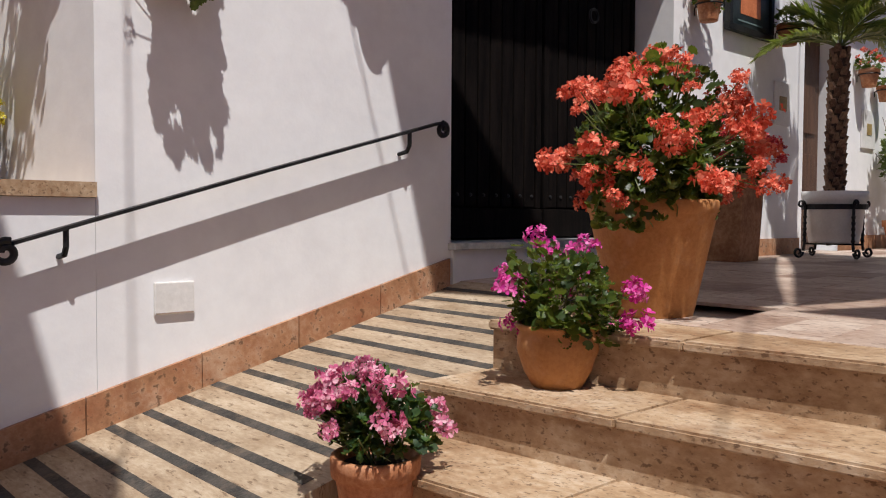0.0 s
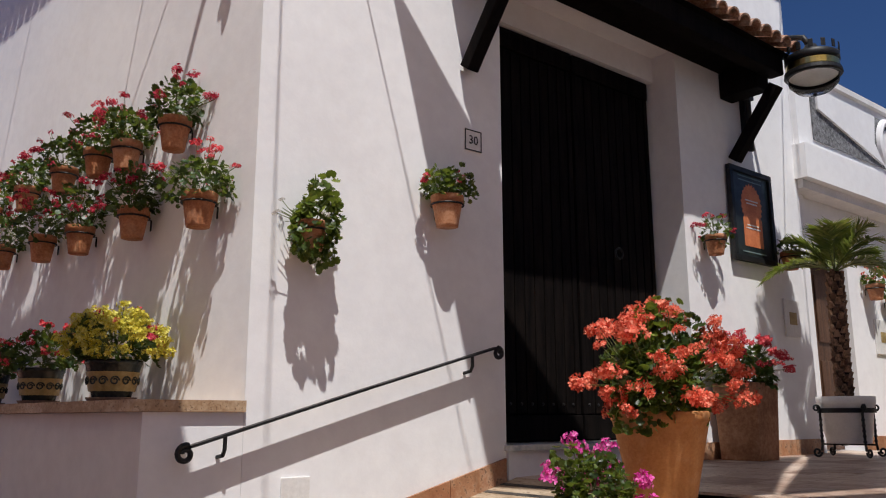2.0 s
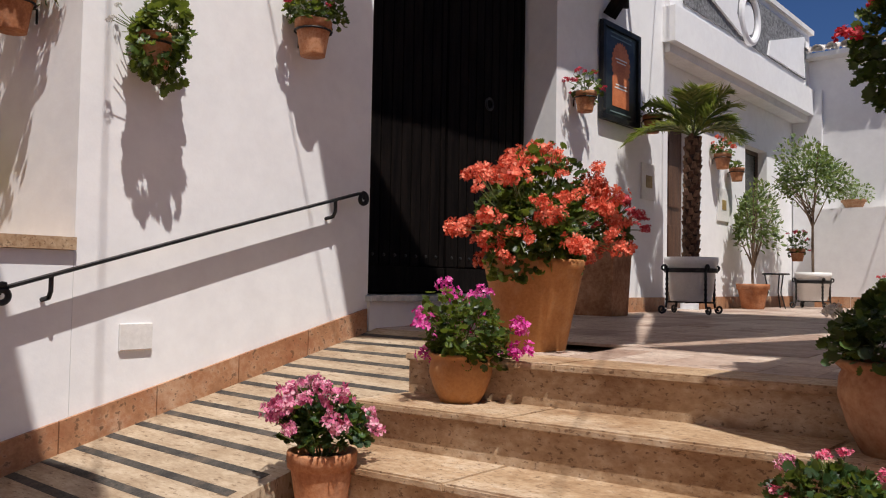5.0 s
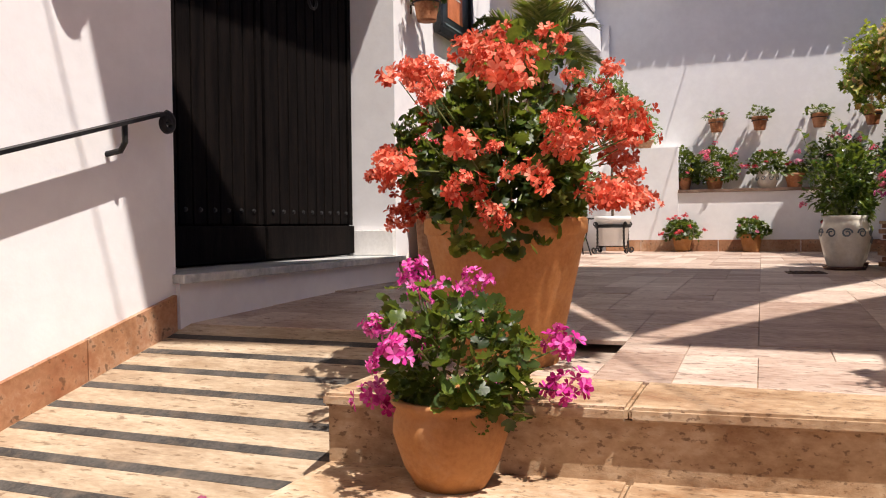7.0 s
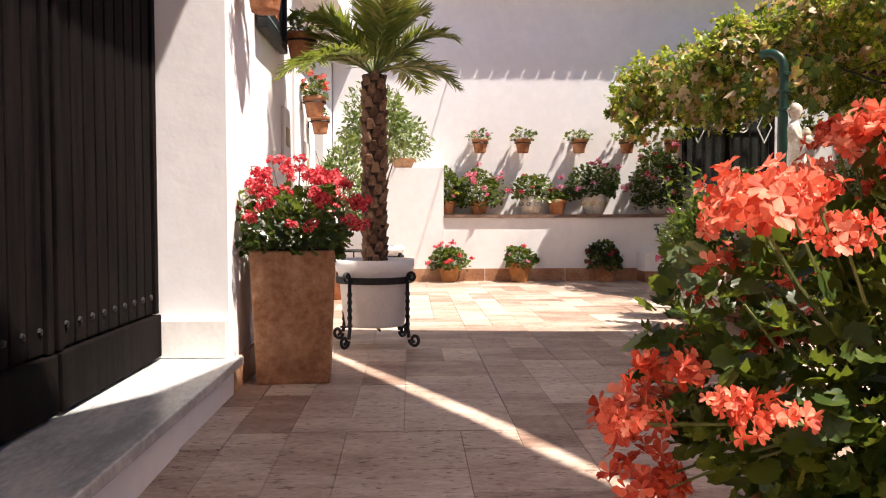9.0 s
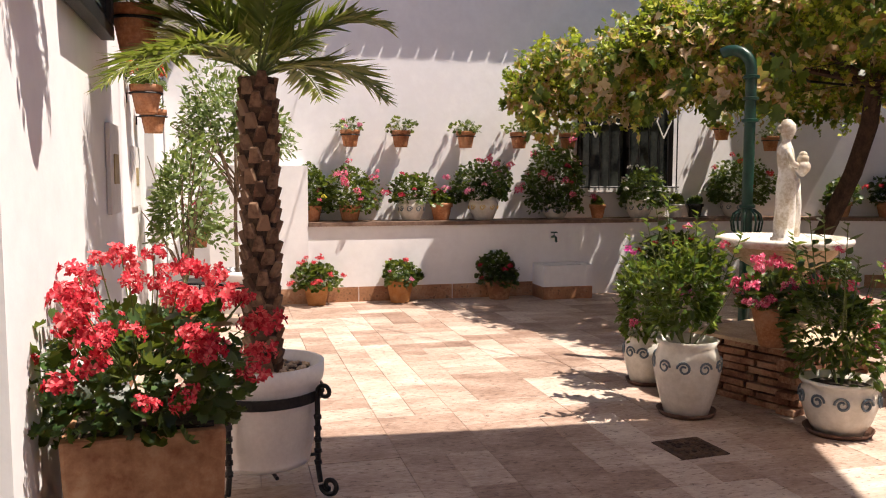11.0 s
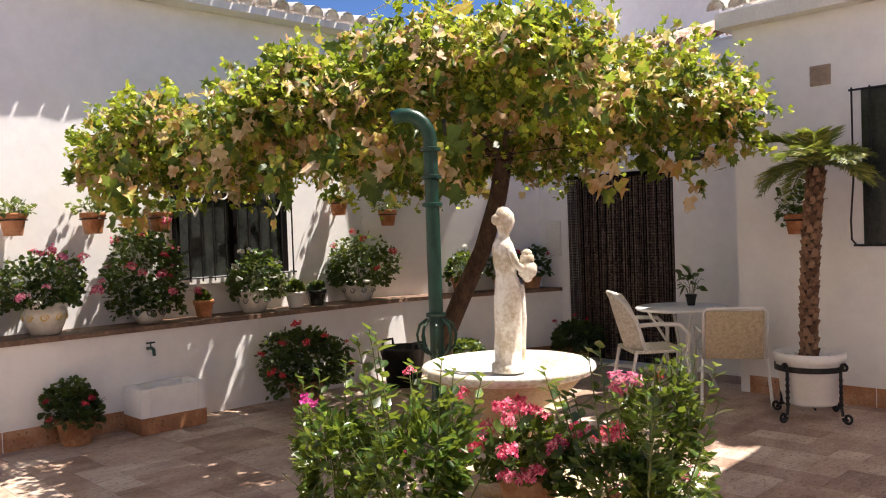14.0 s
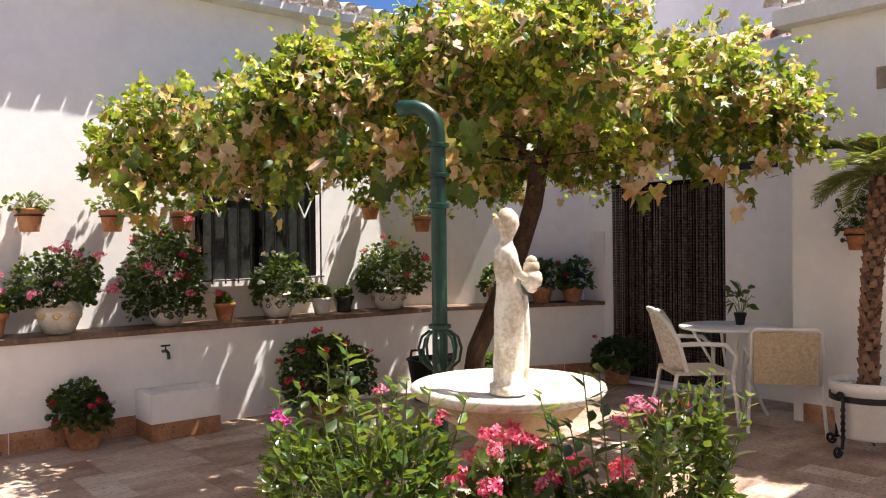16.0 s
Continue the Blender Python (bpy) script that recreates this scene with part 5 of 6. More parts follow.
# water trough and tap
trough = thing("water_trough", pose(11.22, -0.55, 0), "white rendered water trough on a stone base under a tap", "trough")
part("base", box(-0.17, 0.155, -0.27, 0.27, 0.0, 0.13, 0.006), BASE_STONE, trough)
bm = bmesh.new()
for a in [(-0.17, 0.155, -0.27, -0.2), (-0.17, 0.155, 0.2, 0.27), (-0.17, -0.11, -0.199, 0.199), (0.1, 0.155, -0.199, 0.199)]:
    add_box(bm, *a, 0.131, 0.35)
add_box(bm, -0.109, 0.099, -0.199, 0.199, 0.131, 0.2)
part("basin", bm, WHITE, trough)
tap = thing("water_tap", pose(11.385, -0.5, 0.62), "old brass garden tap on the wall", "tap")
part("spout", tube([(0, 0, 0), (-0.07, 0, 0.01), (-0.11, 0, 0), (-0.12, 0, -0.05)], 0.013, 8), GREEN_IRON, tap)
part("handle", tube([(-0.06, -0.035, 0.05), (-0.06, 0.035, 0.05)], 0.008, 6), GREEN_IRON, tap)
part("stem", tube([(-0.06, 0, 0.01), (-0.06, 0, 0.05)], 0.006, 6), GREEN_IRON, tap)

# ---- barred window ----
win = tagged(thing("window_1", pose(EX, -1.55, 1.14), "", ""), "dark window behind a white iron grille", "window", kind="structure")
part("pane", box(-0.006, -0.001, -0.55, 0.55, 0.0, 1.1), GLAZE_DARK, win)
part("sill", box(-0.08, -0.001, -0.62, 0.62, -0.06, -0.001), WHITE_TRIM, win)
for y in (-0.56, 0.56, 0.0):
    part("window_frame", box(-0.03, -0.0065, y - 0.03, y + 0.03, 0.0, 1.1), DARK_WOOD, win)
for i in range(11):
    y = -0.6 + 0.12 * i
    part("bar", tube([(-0.10, y, -0.03), (-0.10, y, 1.12)], 0.008, 6), IRON, win)
for z in (0.0, 1.1):
    part("cross_bar", tube([(-0.10, -0.63, z), (-0.10, 0.63, z)], 0.009, 6), IRON, win)
for y in (-0.42, 0.42):
    part("diamond", tube([(-0.112, y, 0.55), (-0.112, y + 0.09, 0.74), (-0.112, y, 0.93), (-0.112, y - 0.09, 0.74), (-0.112, y, 0.55)], 0.009, 6), WHITE_TRIM, win, "white iron diamond")
for s in (-1, 1):
    c = part("scroll", tube(spiral(0, 0.0, 0.08, 0.02, 1.4 * s), 0.008, 6), WHITE_TRIM, win)
    c.matrix_basis = pose(-0.112, s * 0.15, 0.75, 0, 0, 90)
for y in (-0.63, 0.63):
    part("anchor", tube([(-0.10, y, 0.0), (-0.001, y, 0.0)], 0.009, 6), IRON, win)
win2 = tagged(thing("window_2", pose(6.65, -4.4, 1.26), "", ""), "window on the white wall behind a bellied black grille", "window", kind="structure")
part("pane", box(-0.6, 0.6, 0.001, 0.006, 0, 1.2), GLAZE_DARK, win2)
for i in range(11):
    x = -0.65 + 0.13 * i
    part("bar", tube([(x, 0.06, 1.22), (x, 0.06, 0.5), (x, 0.13, 0.2), (x, 0.12, 0.05), (x, 0.02, 0.0)], 0.008, 6), IRON, win2)
for z, d in ((0.0, 0.02), (0.55, 0.07), (1.2, 0.06)):
    part("cross_bar", tube([(-0.67, d, z), (0.67, d, z)], 0.009, 6), IRON, win2)

# ---- bead curtain doorway ----
curtain = thing("bead_curtain", pose(9.26, -5.06, 0), "brown bead curtain hanging in the doorway", "curtain")
part("rail", box(0.0, 1.32, -0.03, 0.03, 2.0, 2.035), DARK_WOOD, curtain)
BEADS = material("wood_beads", [(0.3, (0.03, 0.018, 0.014)), (0.5, (0.09, 0.06, 0.05)), (0.7, (0.2, 0.15, 0.125))], 0.6, 30, 120, 0.3, vary=0.35)
strand = None
for i in range(104):
    if strand is None:
        bm = bmesh.new()
        prof = []
        for k in range(66):
            prof += [(0.0035, 0.02 + k * 0.03), (0.0085, 0.03 + k * 0.03), (0.0035, 0.042 + k * 0.03)]
        lathe(prof, 5, bm)
    s = part("strand", strand or bm, BEADS, curtain)
    strand = s.data
    s.matrix_basis = pose(0.008 + i * 0.0126, random.uniform(-0.012, 0.012), 0, random.uniform(-0.3, 0.3), random.uniform(-0.25, 0.25), 0)
setting("door_step_south", box(9.1, 10.7, -5.05, -4.85, -0.012, 0.035), WHITE_TRIM, "pale threshold slab", "step")
awning = thing("wall_blind", pose(8.95, -5.0, 2.12), "dark rolled awning bar on the wall", "awning")
part("bar", box(-0.22, 0.22, -0.045, 0.045, -0.035, 0.035, 0.01), IRON, awning)
plaque = thing("wall_plaque", pose(10.78, -5.05, 1.35), "white fuse box door on the wall", "box")
part("door", box(-0.1, 0.1, 0.001, 0.02, -0.2, 0.2, 0.004), WHITE_TRIM, plaque)
potted(180, (7.72, -4.27, 1.36), "dark plant in a clay wall pot on the south wall", "rim", 0.09, 0.16, TERRA, 110, 0.22, 0.15, 0.22, 0.045, LEAF_DARK, bracket=-90, category="wall pot", low=-0.8, droop=0.4)
vent = thing("wall_vent", pose(7.55, -4.4, 2.62), "small grey vent grille on the wall", "vent")
part("plate", box(-0.08, 0.08, 0.001, 0.012, -0.08, 0.08), GROUT, vent)
for k in range(5):
    part("slat", box(-0.07, 0.07, 0.0125, 0.02, -0.065 + k * 0.03, -0.05 + k * 0.03), GROUT, vent)

# ---- garden table and chairs ----
WOVEN = material("white_woven", tones((0.5, 0.45, 0.36), (0.78, 0.75, 0.7)), 0.7, 40, 160, 0.5)
WOVEN_BEIGE = material("beige_mesh", tones((0.42, 0.33, 0.22), (0.6, 0.5, 0.36)), 0.8, 40, 160, 0.4)
table = thing("garden_table", pose(8.72, -4.2, 0), "round white metal garden table with a glass-like top", "table")
part("tabletop", lathe([(0, 0.715), (0.39, 0.715), (0.4, 0.725), (0.4, 0.735), (0.39, 0.742), (0, 0.742)], 40), PLASTIC, table, smooth=True)
for k in range(4):
    a = radians(45 + 90 * k)
    c, s = math.cos(a), math.sin(a)
    part("leg", tube([(0.3 * c, 0.3 * s, 0.714), (0.12 * c, 0.12 * s, 0.4), (0.3 * c, 0.3 * s, 0)], 0.013, 8), PLASTIC, table)


def garden_chair(at, turn, woven, label):
    t = thing("garden_chair", pose(*at, 0, 0, turn), label, "chair", "chairs round the garden table")
    part("seat", box(-0.24, 0.24, -0.22, 0.24, 0.40, 0.43, 0.012), woven, t)
    bm = bmesh.new()
    n, m = 14, 10
    grid = []
    for j in range(m + 1):
        q = j / m
        z = 0.43 + 0.47 * q
        half = 0.24 * (1.0 if q < 0.5 else math.sqrt(max(0.02, 1 - ((q - 0.5) / 0.52) ** 2)))
        grid.append([bm.verts.new((half * (2 * i / n - 1), -0.22 - 0.14 * q + 0.10 * (abs(2 * i / n - 1)) ** 2, z)) for i in range(n + 1)])
    for j in range(m):
        for i in range(n):
            bm.faces.new((grid[j][i], grid[j][i + 1], grid[j + 1][i + 1], grid[j + 1][i]))
    b = part("backrest", bm, woven, t, smooth=True)
    md = b.modifiers.new("thickness", "SOLIDIFY")
    md.thickness = 0.012
    edge = [(0.24, -0.12, 0.43), (0.245, -0.19, 0.68), (0.19, -0.27, 0.82), (0.08, -0.34, 0.905), (-0.08, -0.34, 0.905), (-0.19, -0.27, 0.82), (-0.245, -0.19, 0.68), (-0.24, -0.12, 0.43)]
    part("back_frame", tube(edge, 0.016, 8), PLASTIC, t)
    for s in (-1, 1):
        part("armrest", tube([(s * 0.245, -0.18, 0.64), (s * 0.275, -0.02, 0.65), (s * 0.28, 0.16, 0.64), (s * 0.27, 0.25, 0.55), (s * 0.25, 0.24, 0.41)], 0.018, 8), PLASTIC, t, smooth=True)
        part("leg", tube([(s * 0.25, 0.22, 0.41), (s * 0.26, 0.25, 0.2), (s * 0.265, 0.27, 0)], 0.016, 8), PLASTIC, t)
        part("leg", tube([(s * 0.24, -0.2, 0.41), (s * 0.245, -0.24, 0.2), (s * 0.25, -0.3, 0)], 0.016, 8), PLASTIC, t)
    return t


garden_chair((8.80, -3.80, 0), 140, WOVEN, "white woven garden chair with a rounded back")


def sling_chair(at, turn, label):
    """A low armchair of white tube with a straight cloth sling."""
    t = thing("garden_chair", pose(*at, 0, 0, turn), label, "chair", "chairs round the garden table")
    part("seat", box(-0.23, 0.23, -0.2, 0.23, 0.37, 0.382, 0.004), WOVEN_BEIGE, t)
    back = part("backrest", box(-0.225, 0.225, -0.006, 0.006, 0.0, 0.42, 0.004), WOVEN_BEIGE, t)
    back.matrix_basis = pose(0, -0.2, 0.36, 17, 0, 0)
    part("back_frame", tube([(-0.24, -0.2, 0.36), (-0.24, -0.315, 0.75), (-0.21, -0.33, 0.785), (0.21, -0.33, 0.785), (0.24, -0.315, 0.75), (0.24, -0.2, 0.36)], 0.013, 8), PLASTIC, t, smooth=True)
    for s in (-1, 1):
        part("armrest", tube([(s * 0.25, -0.25, 0.58), (s * 0.275, -0.05, 0.6), (s * 0.28, 0.14, 0.59), (s * 0.28, 0.23, 0.5), (s * 0.28, 0.26, 0)], 0.014, 8), PLASTIC, t, smooth=True)
        part("side_rail", tube([(s * 0.245, -0.2, 0.375), (s * 0.25, 0.24, 0.375)], 0.012, 8), PLASTIC, t)
        part("leg", tube([(s * 0.25, -0.19, 0.37), (s * 0.27, -0.3, 0)], 0.013, 8), PLASTIC, t)
    return t


sling_chair((8.22, -4.12, 0), -148, "low white garden chair with a beige cloth seat and back")
tp = potted(190, (8.68, -4.3, 0.742), "small dark plant in a black pot on the table", "rim", 0.05, 0.1, IRON, 26, 0.11, 0.11, 0.17, 0.10, LEAF_DARK, shape="pointed", lift=0.9, low=-0.2)

# ---- fountain ----
FX, FYY = 7.32, -0.27
fountain = thing("fountain", pose(FX, FYY, 0), "cast stone bird-bath fountain on a brick plinth", "fountain")
brick_me = None
for layer in range(8):
    for side in range(4):
        for k in range(3):
            u = -0.3 + 0.22 * k + (0.06 if layer % 2 else 0.0)
            bm = box(-0.1, 0.1, -0.05, 0.05, -0.017, 0.017, 0.004) if brick_me is None else brick_me
            b = part("brick", bm, BRICK, fountain)
            brick_me = b.data
            b.matrix_basis = pose(0, 0, 0, 0, 0, 90 * side + 20) @ pose(u, -0.3 + random.uniform(-0.008, 0.008), 0.02 + layer * 0.043, 0, 0, random.uniform(-2, 2))
core = part("plinth_core", box(-0.3, 0.3, -0.3, 0.3, 0, 0.33), GROUT, fountain)
core.matrix_basis = pose(0, 0, 0, 0, 0, 20)
top = part("plinth_top", box(-0.36, 0.36, -0.36, 0.36, 0.337, 0.36, 0.005), CAST_STONE, fountain)
top.matrix_basis = pose(0, 0, 0, 0, 0, 20)
part("pedestal", lathe([(0, 0.36), (0.15, 0.36), (0.15, 0.4), (0.11, 0.42), (0.10, 0.45), (0.105, 0.62), (0.13, 0.64), (0.13, 0.67), (0.11, 0.69), (0.16, 0.73), (0.26, 0.79), (0.325, 0.86)], 36), CAST_STONE, fountain, smooth=True)
part("bowl", lathe([(0.325, 0.858), (0.36, 0.87), (0.375, 0.89), (0.37, 0.905), (0.35, 0.912), (0.32, 0.90), (0.2, 0.868), (0, 0.86)], 48), STATUE, fountain, "bleached white rim of the bowl", True)
for k in range(24):
    a = 2 * math.pi * k / 24
    d = part("relief", box(-0.006, 0.006, -0.004, 0.004, 0.46, 0.61, 0.002), CAST_STONE, fountain)
    d.matrix_basis = pose(0, 0, 0, 0, 0, math.degrees(a)) @ pose(0, 0.104, 0)


def statue(at, turn, size):
    """A draped standing figure holding a vase, as one plain mesh."""
    bm = bmesh.new()
    rings = [(0.0, 0.075, 0.065, 0), (0.03, 0.075, 0.065, 0), (0.035, 0.055, 0.05, 0), (0.10, 0.058, 0.052, 0.004), (0.2, 0.06, 0.052, 0.008), (0.28, 0.064, 0.054, 0.01), (0.33, 0.062, 0.05, 0.01), (0.38, 0.05, 0.04, 0.004), (0.43, 0.056, 0.044, 0), (0.48, 0.066, 0.042, -0.004), (0.505, 0.06, 0.036, -0.006), (0.52, 0.03, 0.028, -0.004), (0.54, 0.02, 0.02, 0.0), (0.555, 0.024, 0.028, 0.004), (0.59, 0.036, 0.04, 0.006), (0.62, 0.034, 0.038, 0.004), (0.645, 0.016, 0.02, 0.0), (0.65, 0.0, 0.0, 0)]
    n = 28
    prev = None
    for z, a, b, o in rings:
        if a == 0:
            row = [bm.verts.new((0, o, z))]
        else:
            row = []
            for i in range(n):
                th = 2 * math.pi * i / n
                fold = 1 + (0.07 * math.sin(7 * th + z * 14) if 0.03 < z < 0.34 else 0)
                row.append(bm.verts.new((a * fold * math.cos(th), b * fold * math.sin(th) + o, z)))
        if prev:
            for i in range(n):
                j = (i + 1) % n
                bm.faces.new((prev[i], prev[j], row[0]) if len(row) == 1 else (prev[i], prev[j], row[j], row[i]))
        prev = row
    tube([(-0.066, 0.0, 0.49), (-0.082, 0.0, 0.40), (-0.07, 0.015, 0.31), (-0.04, 0.045, 0.24)], 0.016, 8, bm)
    tube([(0.066, 0.0, 0.49), (0.085, 0.02, 0.42), (0.06, 0.06, 0.40)], 0.016, 8, bm)
    for z, r in ((0.37, 0.02), (0.4, 0.04), (0.44, 0.03), (0.46, 0.022)):
        bmesh.ops.create_icosphere(bm, subdivisions=2, radius=r, matrix=pose(0.05, 0.075, z))
    bmesh.ops.create_icosphere(bm, subdivisions=2, radius=0.024, matrix=pose(0, -0.026, 0.60))
    tube([(0.03, 0.05, 0.34), (0.0, 0.06, 0.2), (-0.03, 0.055, 0.04)], 0.018, 8, bm, 0.03)
    ob = mesh_object("statue", bm, STATUE, None, "", True)
    ob.matrix_basis = pose(*at, 0, 0, turn) @ Matrix.Scale(size, 4)
    tagged(ob, "weathered white stone statue of a draped figure with a vase", "statue")
    return ob


statue((FX, FYY, 0.872), 150, 1.09)
FOUNT = [
    (7.08, 0.47, 0.001, "urn", 0.175, 0.40, 0.34, 0.42, "leafy hibiscus in a white glazed urn with blue scrolls", [(HOTPINK, 3, 0.035)]),
    (6.60, -0.08, 0.001, "bowl", 0.185, 0.27, 0.36, 0.46, "hibiscus in a round white glazed pot with scrolls", [(HOTPINK, 5, 0.04)]),
    (7.72, 0.36, 0.001, "urn", 0.14, 0.3, 0.3, 0.36, "leafy hibiscus in a white pot behind the fountain", [(MAGENTA, 3, 0.035)]),
    (7.02, -0.98, 0.001, "bowl", 0.16, 0.22, 0.34, 0.4, "pink flowering shrub in a white pot by the fountain", [(PINK, 10, 0.045), (RED, 4, 0.035)]),
]
for i, (x, y, z, kind, r, h, s, rz, label, fl) in enumerate(FOUNT):
    t = potted(200 + i, (x, y, z), label, kind, r, h, GLAZE, 1250, s * 0.84, s * 0.84, rz * 0.95, 0.05, LEAF_GLOSSY, "pointed", fl, True, "potted_hibiscus", "potted plant", "pots round the fountain", -0.7, 0.95, 0.0, lump=0.62)
    sr = np.random.default_rng(230 + i)
    twigs, sprig = bmesh.new(), []
    for k in range(9):
        a, q = sr.uniform(0, 6.28), s * sr.uniform(0.3, 0.95)
        foot = np.array([q * 0.6 * math.cos(a), q * 0.6 * math.sin(a), h + rz * 0.6])
        tip = np.array([q * math.cos(a), q * math.sin(a), h + rz * sr.uniform(1.25, 1.75)])
        tube([foot, (foot + tip) / 2, tip], 0.004, 5, twigs, 0.002)
        for m in range(15):
            p = foot + (tip - foot) * (m + 1) / 15
            out = np.array([math.cos(m * 2.4), math.sin(m * 2.4), 0.5])
            sprig.append((p, out, np.array([-0.2, -0.3, 0.9]) + out * 0.3, sr.uniform(0.05, 0.078)))
    part("twig_spray", twigs, STEM, t)["kind"] = "stuff"
    part("sprig_foliage", leaves_mesh("sprig_foliage", sprig, "pointed", LEAF_GLOSSY), LEAF_GLOSSY, t)["kind"] = "stuff"
    for k in range(10):
        a = 2 * math.pi * k / 10
        c = part("scroll", tube(spiral(0, 0, 0.036, 0.01, 1.4 if k % 2 else -1.4, 0, 0 if k % 2 else math.pi), 0.0065, 5), GLAZE_BLUE, t)
        c.matrix_basis = pose(r * 0.985 * math.cos(a), r * 0.985 * math.sin(a), h * (0.68 if kind == "urn" else 0.66), 0, 0, math.degrees(a) + 90)
potted(210, (6.98, 0.02, 0.361), "pink geranium in a clay pot on the plinth", "plain", 0.12, 0.21, TERRA, 240, 0.22, 0.22, 0.19, 0.05, LEAF, flowers=[(HOTPINK, 15, 0.042)], group="pots round the fountain")

# ---- green iron post with a crook ----
post = thing("iron_post", pose(8.0, -0.5, 0), "dark green iron crook post with rings", "post")
pts = [(0, 0, 0), (0, 0, 0.5), (0, 0, 1.0), (0, 0, 1.5), (0, 0, 1.95)] + [(0.13 * (1 - math.cos(a)) * 0.7, 0.13 * (1 - math.cos(a)) * 0.7, 1.95 + 0.13 * math.sin(a)) for a in [i / 6 * math.pi * 0.66 for i in range(1, 7)]]
part("pole", tube(pts, 0.036, 14), GREEN_IRON, post, smooth=True)
for z in (0.12, 1.06, 1.62, 1.76, 1.9):
    part("collar", lathe([(0.04, z - 0.012), (0.052, z - 0.008), (0.052, z + 0.008), (0.04, z + 0.012)], 20), GREEN_IRON, post)
part("base", lathe([(0, 0), (0.09, 0), (0.085, 0.03), (0.06, 0.06), (0.05, 0.15), (0.04, 0.18)], 20), GREEN_IRON, post)
for k in range(8):
    a = 2 * math.pi * k / 8
    part("cage_rib", tube([(0.045 * math.cos(a), 0.045 * math.sin(a), 0.86), (0.09 * math.cos(a), 0.09 * math.sin(a), 0.90), (0.1 * math.cos(a), 0.1 * math.sin(a), 0.96), (0.085 * math.cos(a), 0.085 * math.sin(a), 1.01), (0.045 * math.cos(a), 0.045 * math.sin(a), 1.04)], 0.007, 5), GREEN_IRON, post)

# ---- grape vine over the yard ----
vine = thing("grape_vine", pose(0, 0, 0), "old grape vine spreading yellowing leaves over the yard", "vine")
vr = np.random.default_rng(9)
trunk = [(10.9, -3.3, 0), (10.85, -3.32, 0.4), (10.55, -3.3, 0.85), (10.2, -3.22, 1.3), (9.9, -3.12, 1.75), (9.6, -2.9, 2.1)]
part("trunk", tube(trunk, 0.10, 12, taper=0.07, wobble=0.12, rng=vr), VINE_BARK, vine)
for ex, ey, ez in [(10.8, 0.0, 2.15), (9.2, -0.6, 2.3), (8.3, -1.6, 2.25), (7.8, -3.2, 2.2), (9.3, -4.2, 2.2), (10.9, -1.6, 2.3), (8.6, -2.6, 2.6)]:
    s, e = Vector(trunk[-1]), Vector((ex, ey, ez))
    part("branch", tube([s, s.lerp(e, 0.3) + Vector((0, 0, 0.2)), s.lerp(e, 0.65) + Vector((0.1, 0.1, 0.2)), e], 0.035, 7, None, 0.012, 0.15, vr), VINE_BARK, vine)
for y in (-1.5, -2.6, -3.7):
    part("wire", tube([(8.3, y, 2.08), (11.7, y, 2.08)], 0.004, 5), IRON, vine)
part("strut", tube([(8.15, -0.75, 2.08), (9.6, -2.2, 2.1), (10.4, -4.95, 2.1)], 0.012, 6), IRON, vine)
spots = []
clumps = []
while len(clumps) < 300:
    x, y = vr.uniform(7.7, 11.3), vr.uniform(-4.0, 0.35)
    # rough quadrilateral footprint
    if y > 0.12 - 0.40 * (11.1 - x) or (x < 9.0 and y < -3.6) or y < -4.1 + 0.15 * (x - 7.6):
        continue
    t = min(1.0, (11.3 - x) / 3.4)
    hgt = 1.98 + 0.2 * t + vr.uniform(-0.12, 0.3) + 0.4 * math.exp(-((x - 9.3) ** 2 + (y + 1.9) ** 2) / 2.2)
    clumps.append((x, y, hgt, vr.uniform(0.18, 0.34)))
for cx, cy, cz, cr in clumps:
    for _ in range(62):
        d = vr.normal(size=3)
        d /= np.linalg.norm(d)
        p = np.array([cx, cy, cz]) + d * np.array([cr, cr, cr * 0.75]) * vr.uniform(0.4, 1.05)
        face = np.array([-0.35, 0.2, 0.85]) + d * 0.5 + vr.normal(size=3) * 0.5
        grow = d + np.array([-0.1, 0.1, -0.45]) + vr.normal(size=3) * 0.5
        spots.append((p, grow, face, vr.uniform(0.055, 0.105)))
# young shoots: short sprays of small bright leaves, standing up or hanging down
shoots = []
for cx, cy, cz, cr in clumps:
    for _ in range(6):
        d = vr.normal(size=3)
        d /= np.linalg.norm(d)
        base = np.array([cx, cy, cz]) + d * np.array([cr, cr, cr * 0.8]) * 0.95
        run = d * 0.7 + np.array([-0.2, 0.2, 0.3]) + vr.normal(size=3) * 0.4
        run /= np.linalg.norm(run)
        length = vr.uniform(0.06, 0.22)
        for k in range(13):
            p = base + run * length * k / 12 + vr.normal(size=3) * 0.022
            shoots.append((p, vr.normal(size=3) + run * 0.6, np.array([-0.3, 0.1, 0.9]) + vr.normal(size=3) * 0.5, vr.uniform(0.026, 0.052)))
for k in range(14):
    x, y = vr.uniform(7.8, 10.5), 0
    y = 0.25 - 0.38 * (11.1 - x) + vr.uniform(-0.1, 0.1)
    if k > 9:
        x, y = vr.uniform(7.9, 8.4), vr.uniform(-3.4, -1.3)
    L = vr.uniform(0.15, 0.45)
    for j in range(16):
        p = np.array([x, y, 2.05 - L * j / 16]) + vr.normal(size=3) * 0.06
        spots.append((p, vr.normal(size=3) * 0.5 + np.array([0, 0, -0.8]), vr.normal(size=3) * 0.5 + np.array([-0.6, 0.6, 0.4]), vr.uniform(0.08, 0.14)))
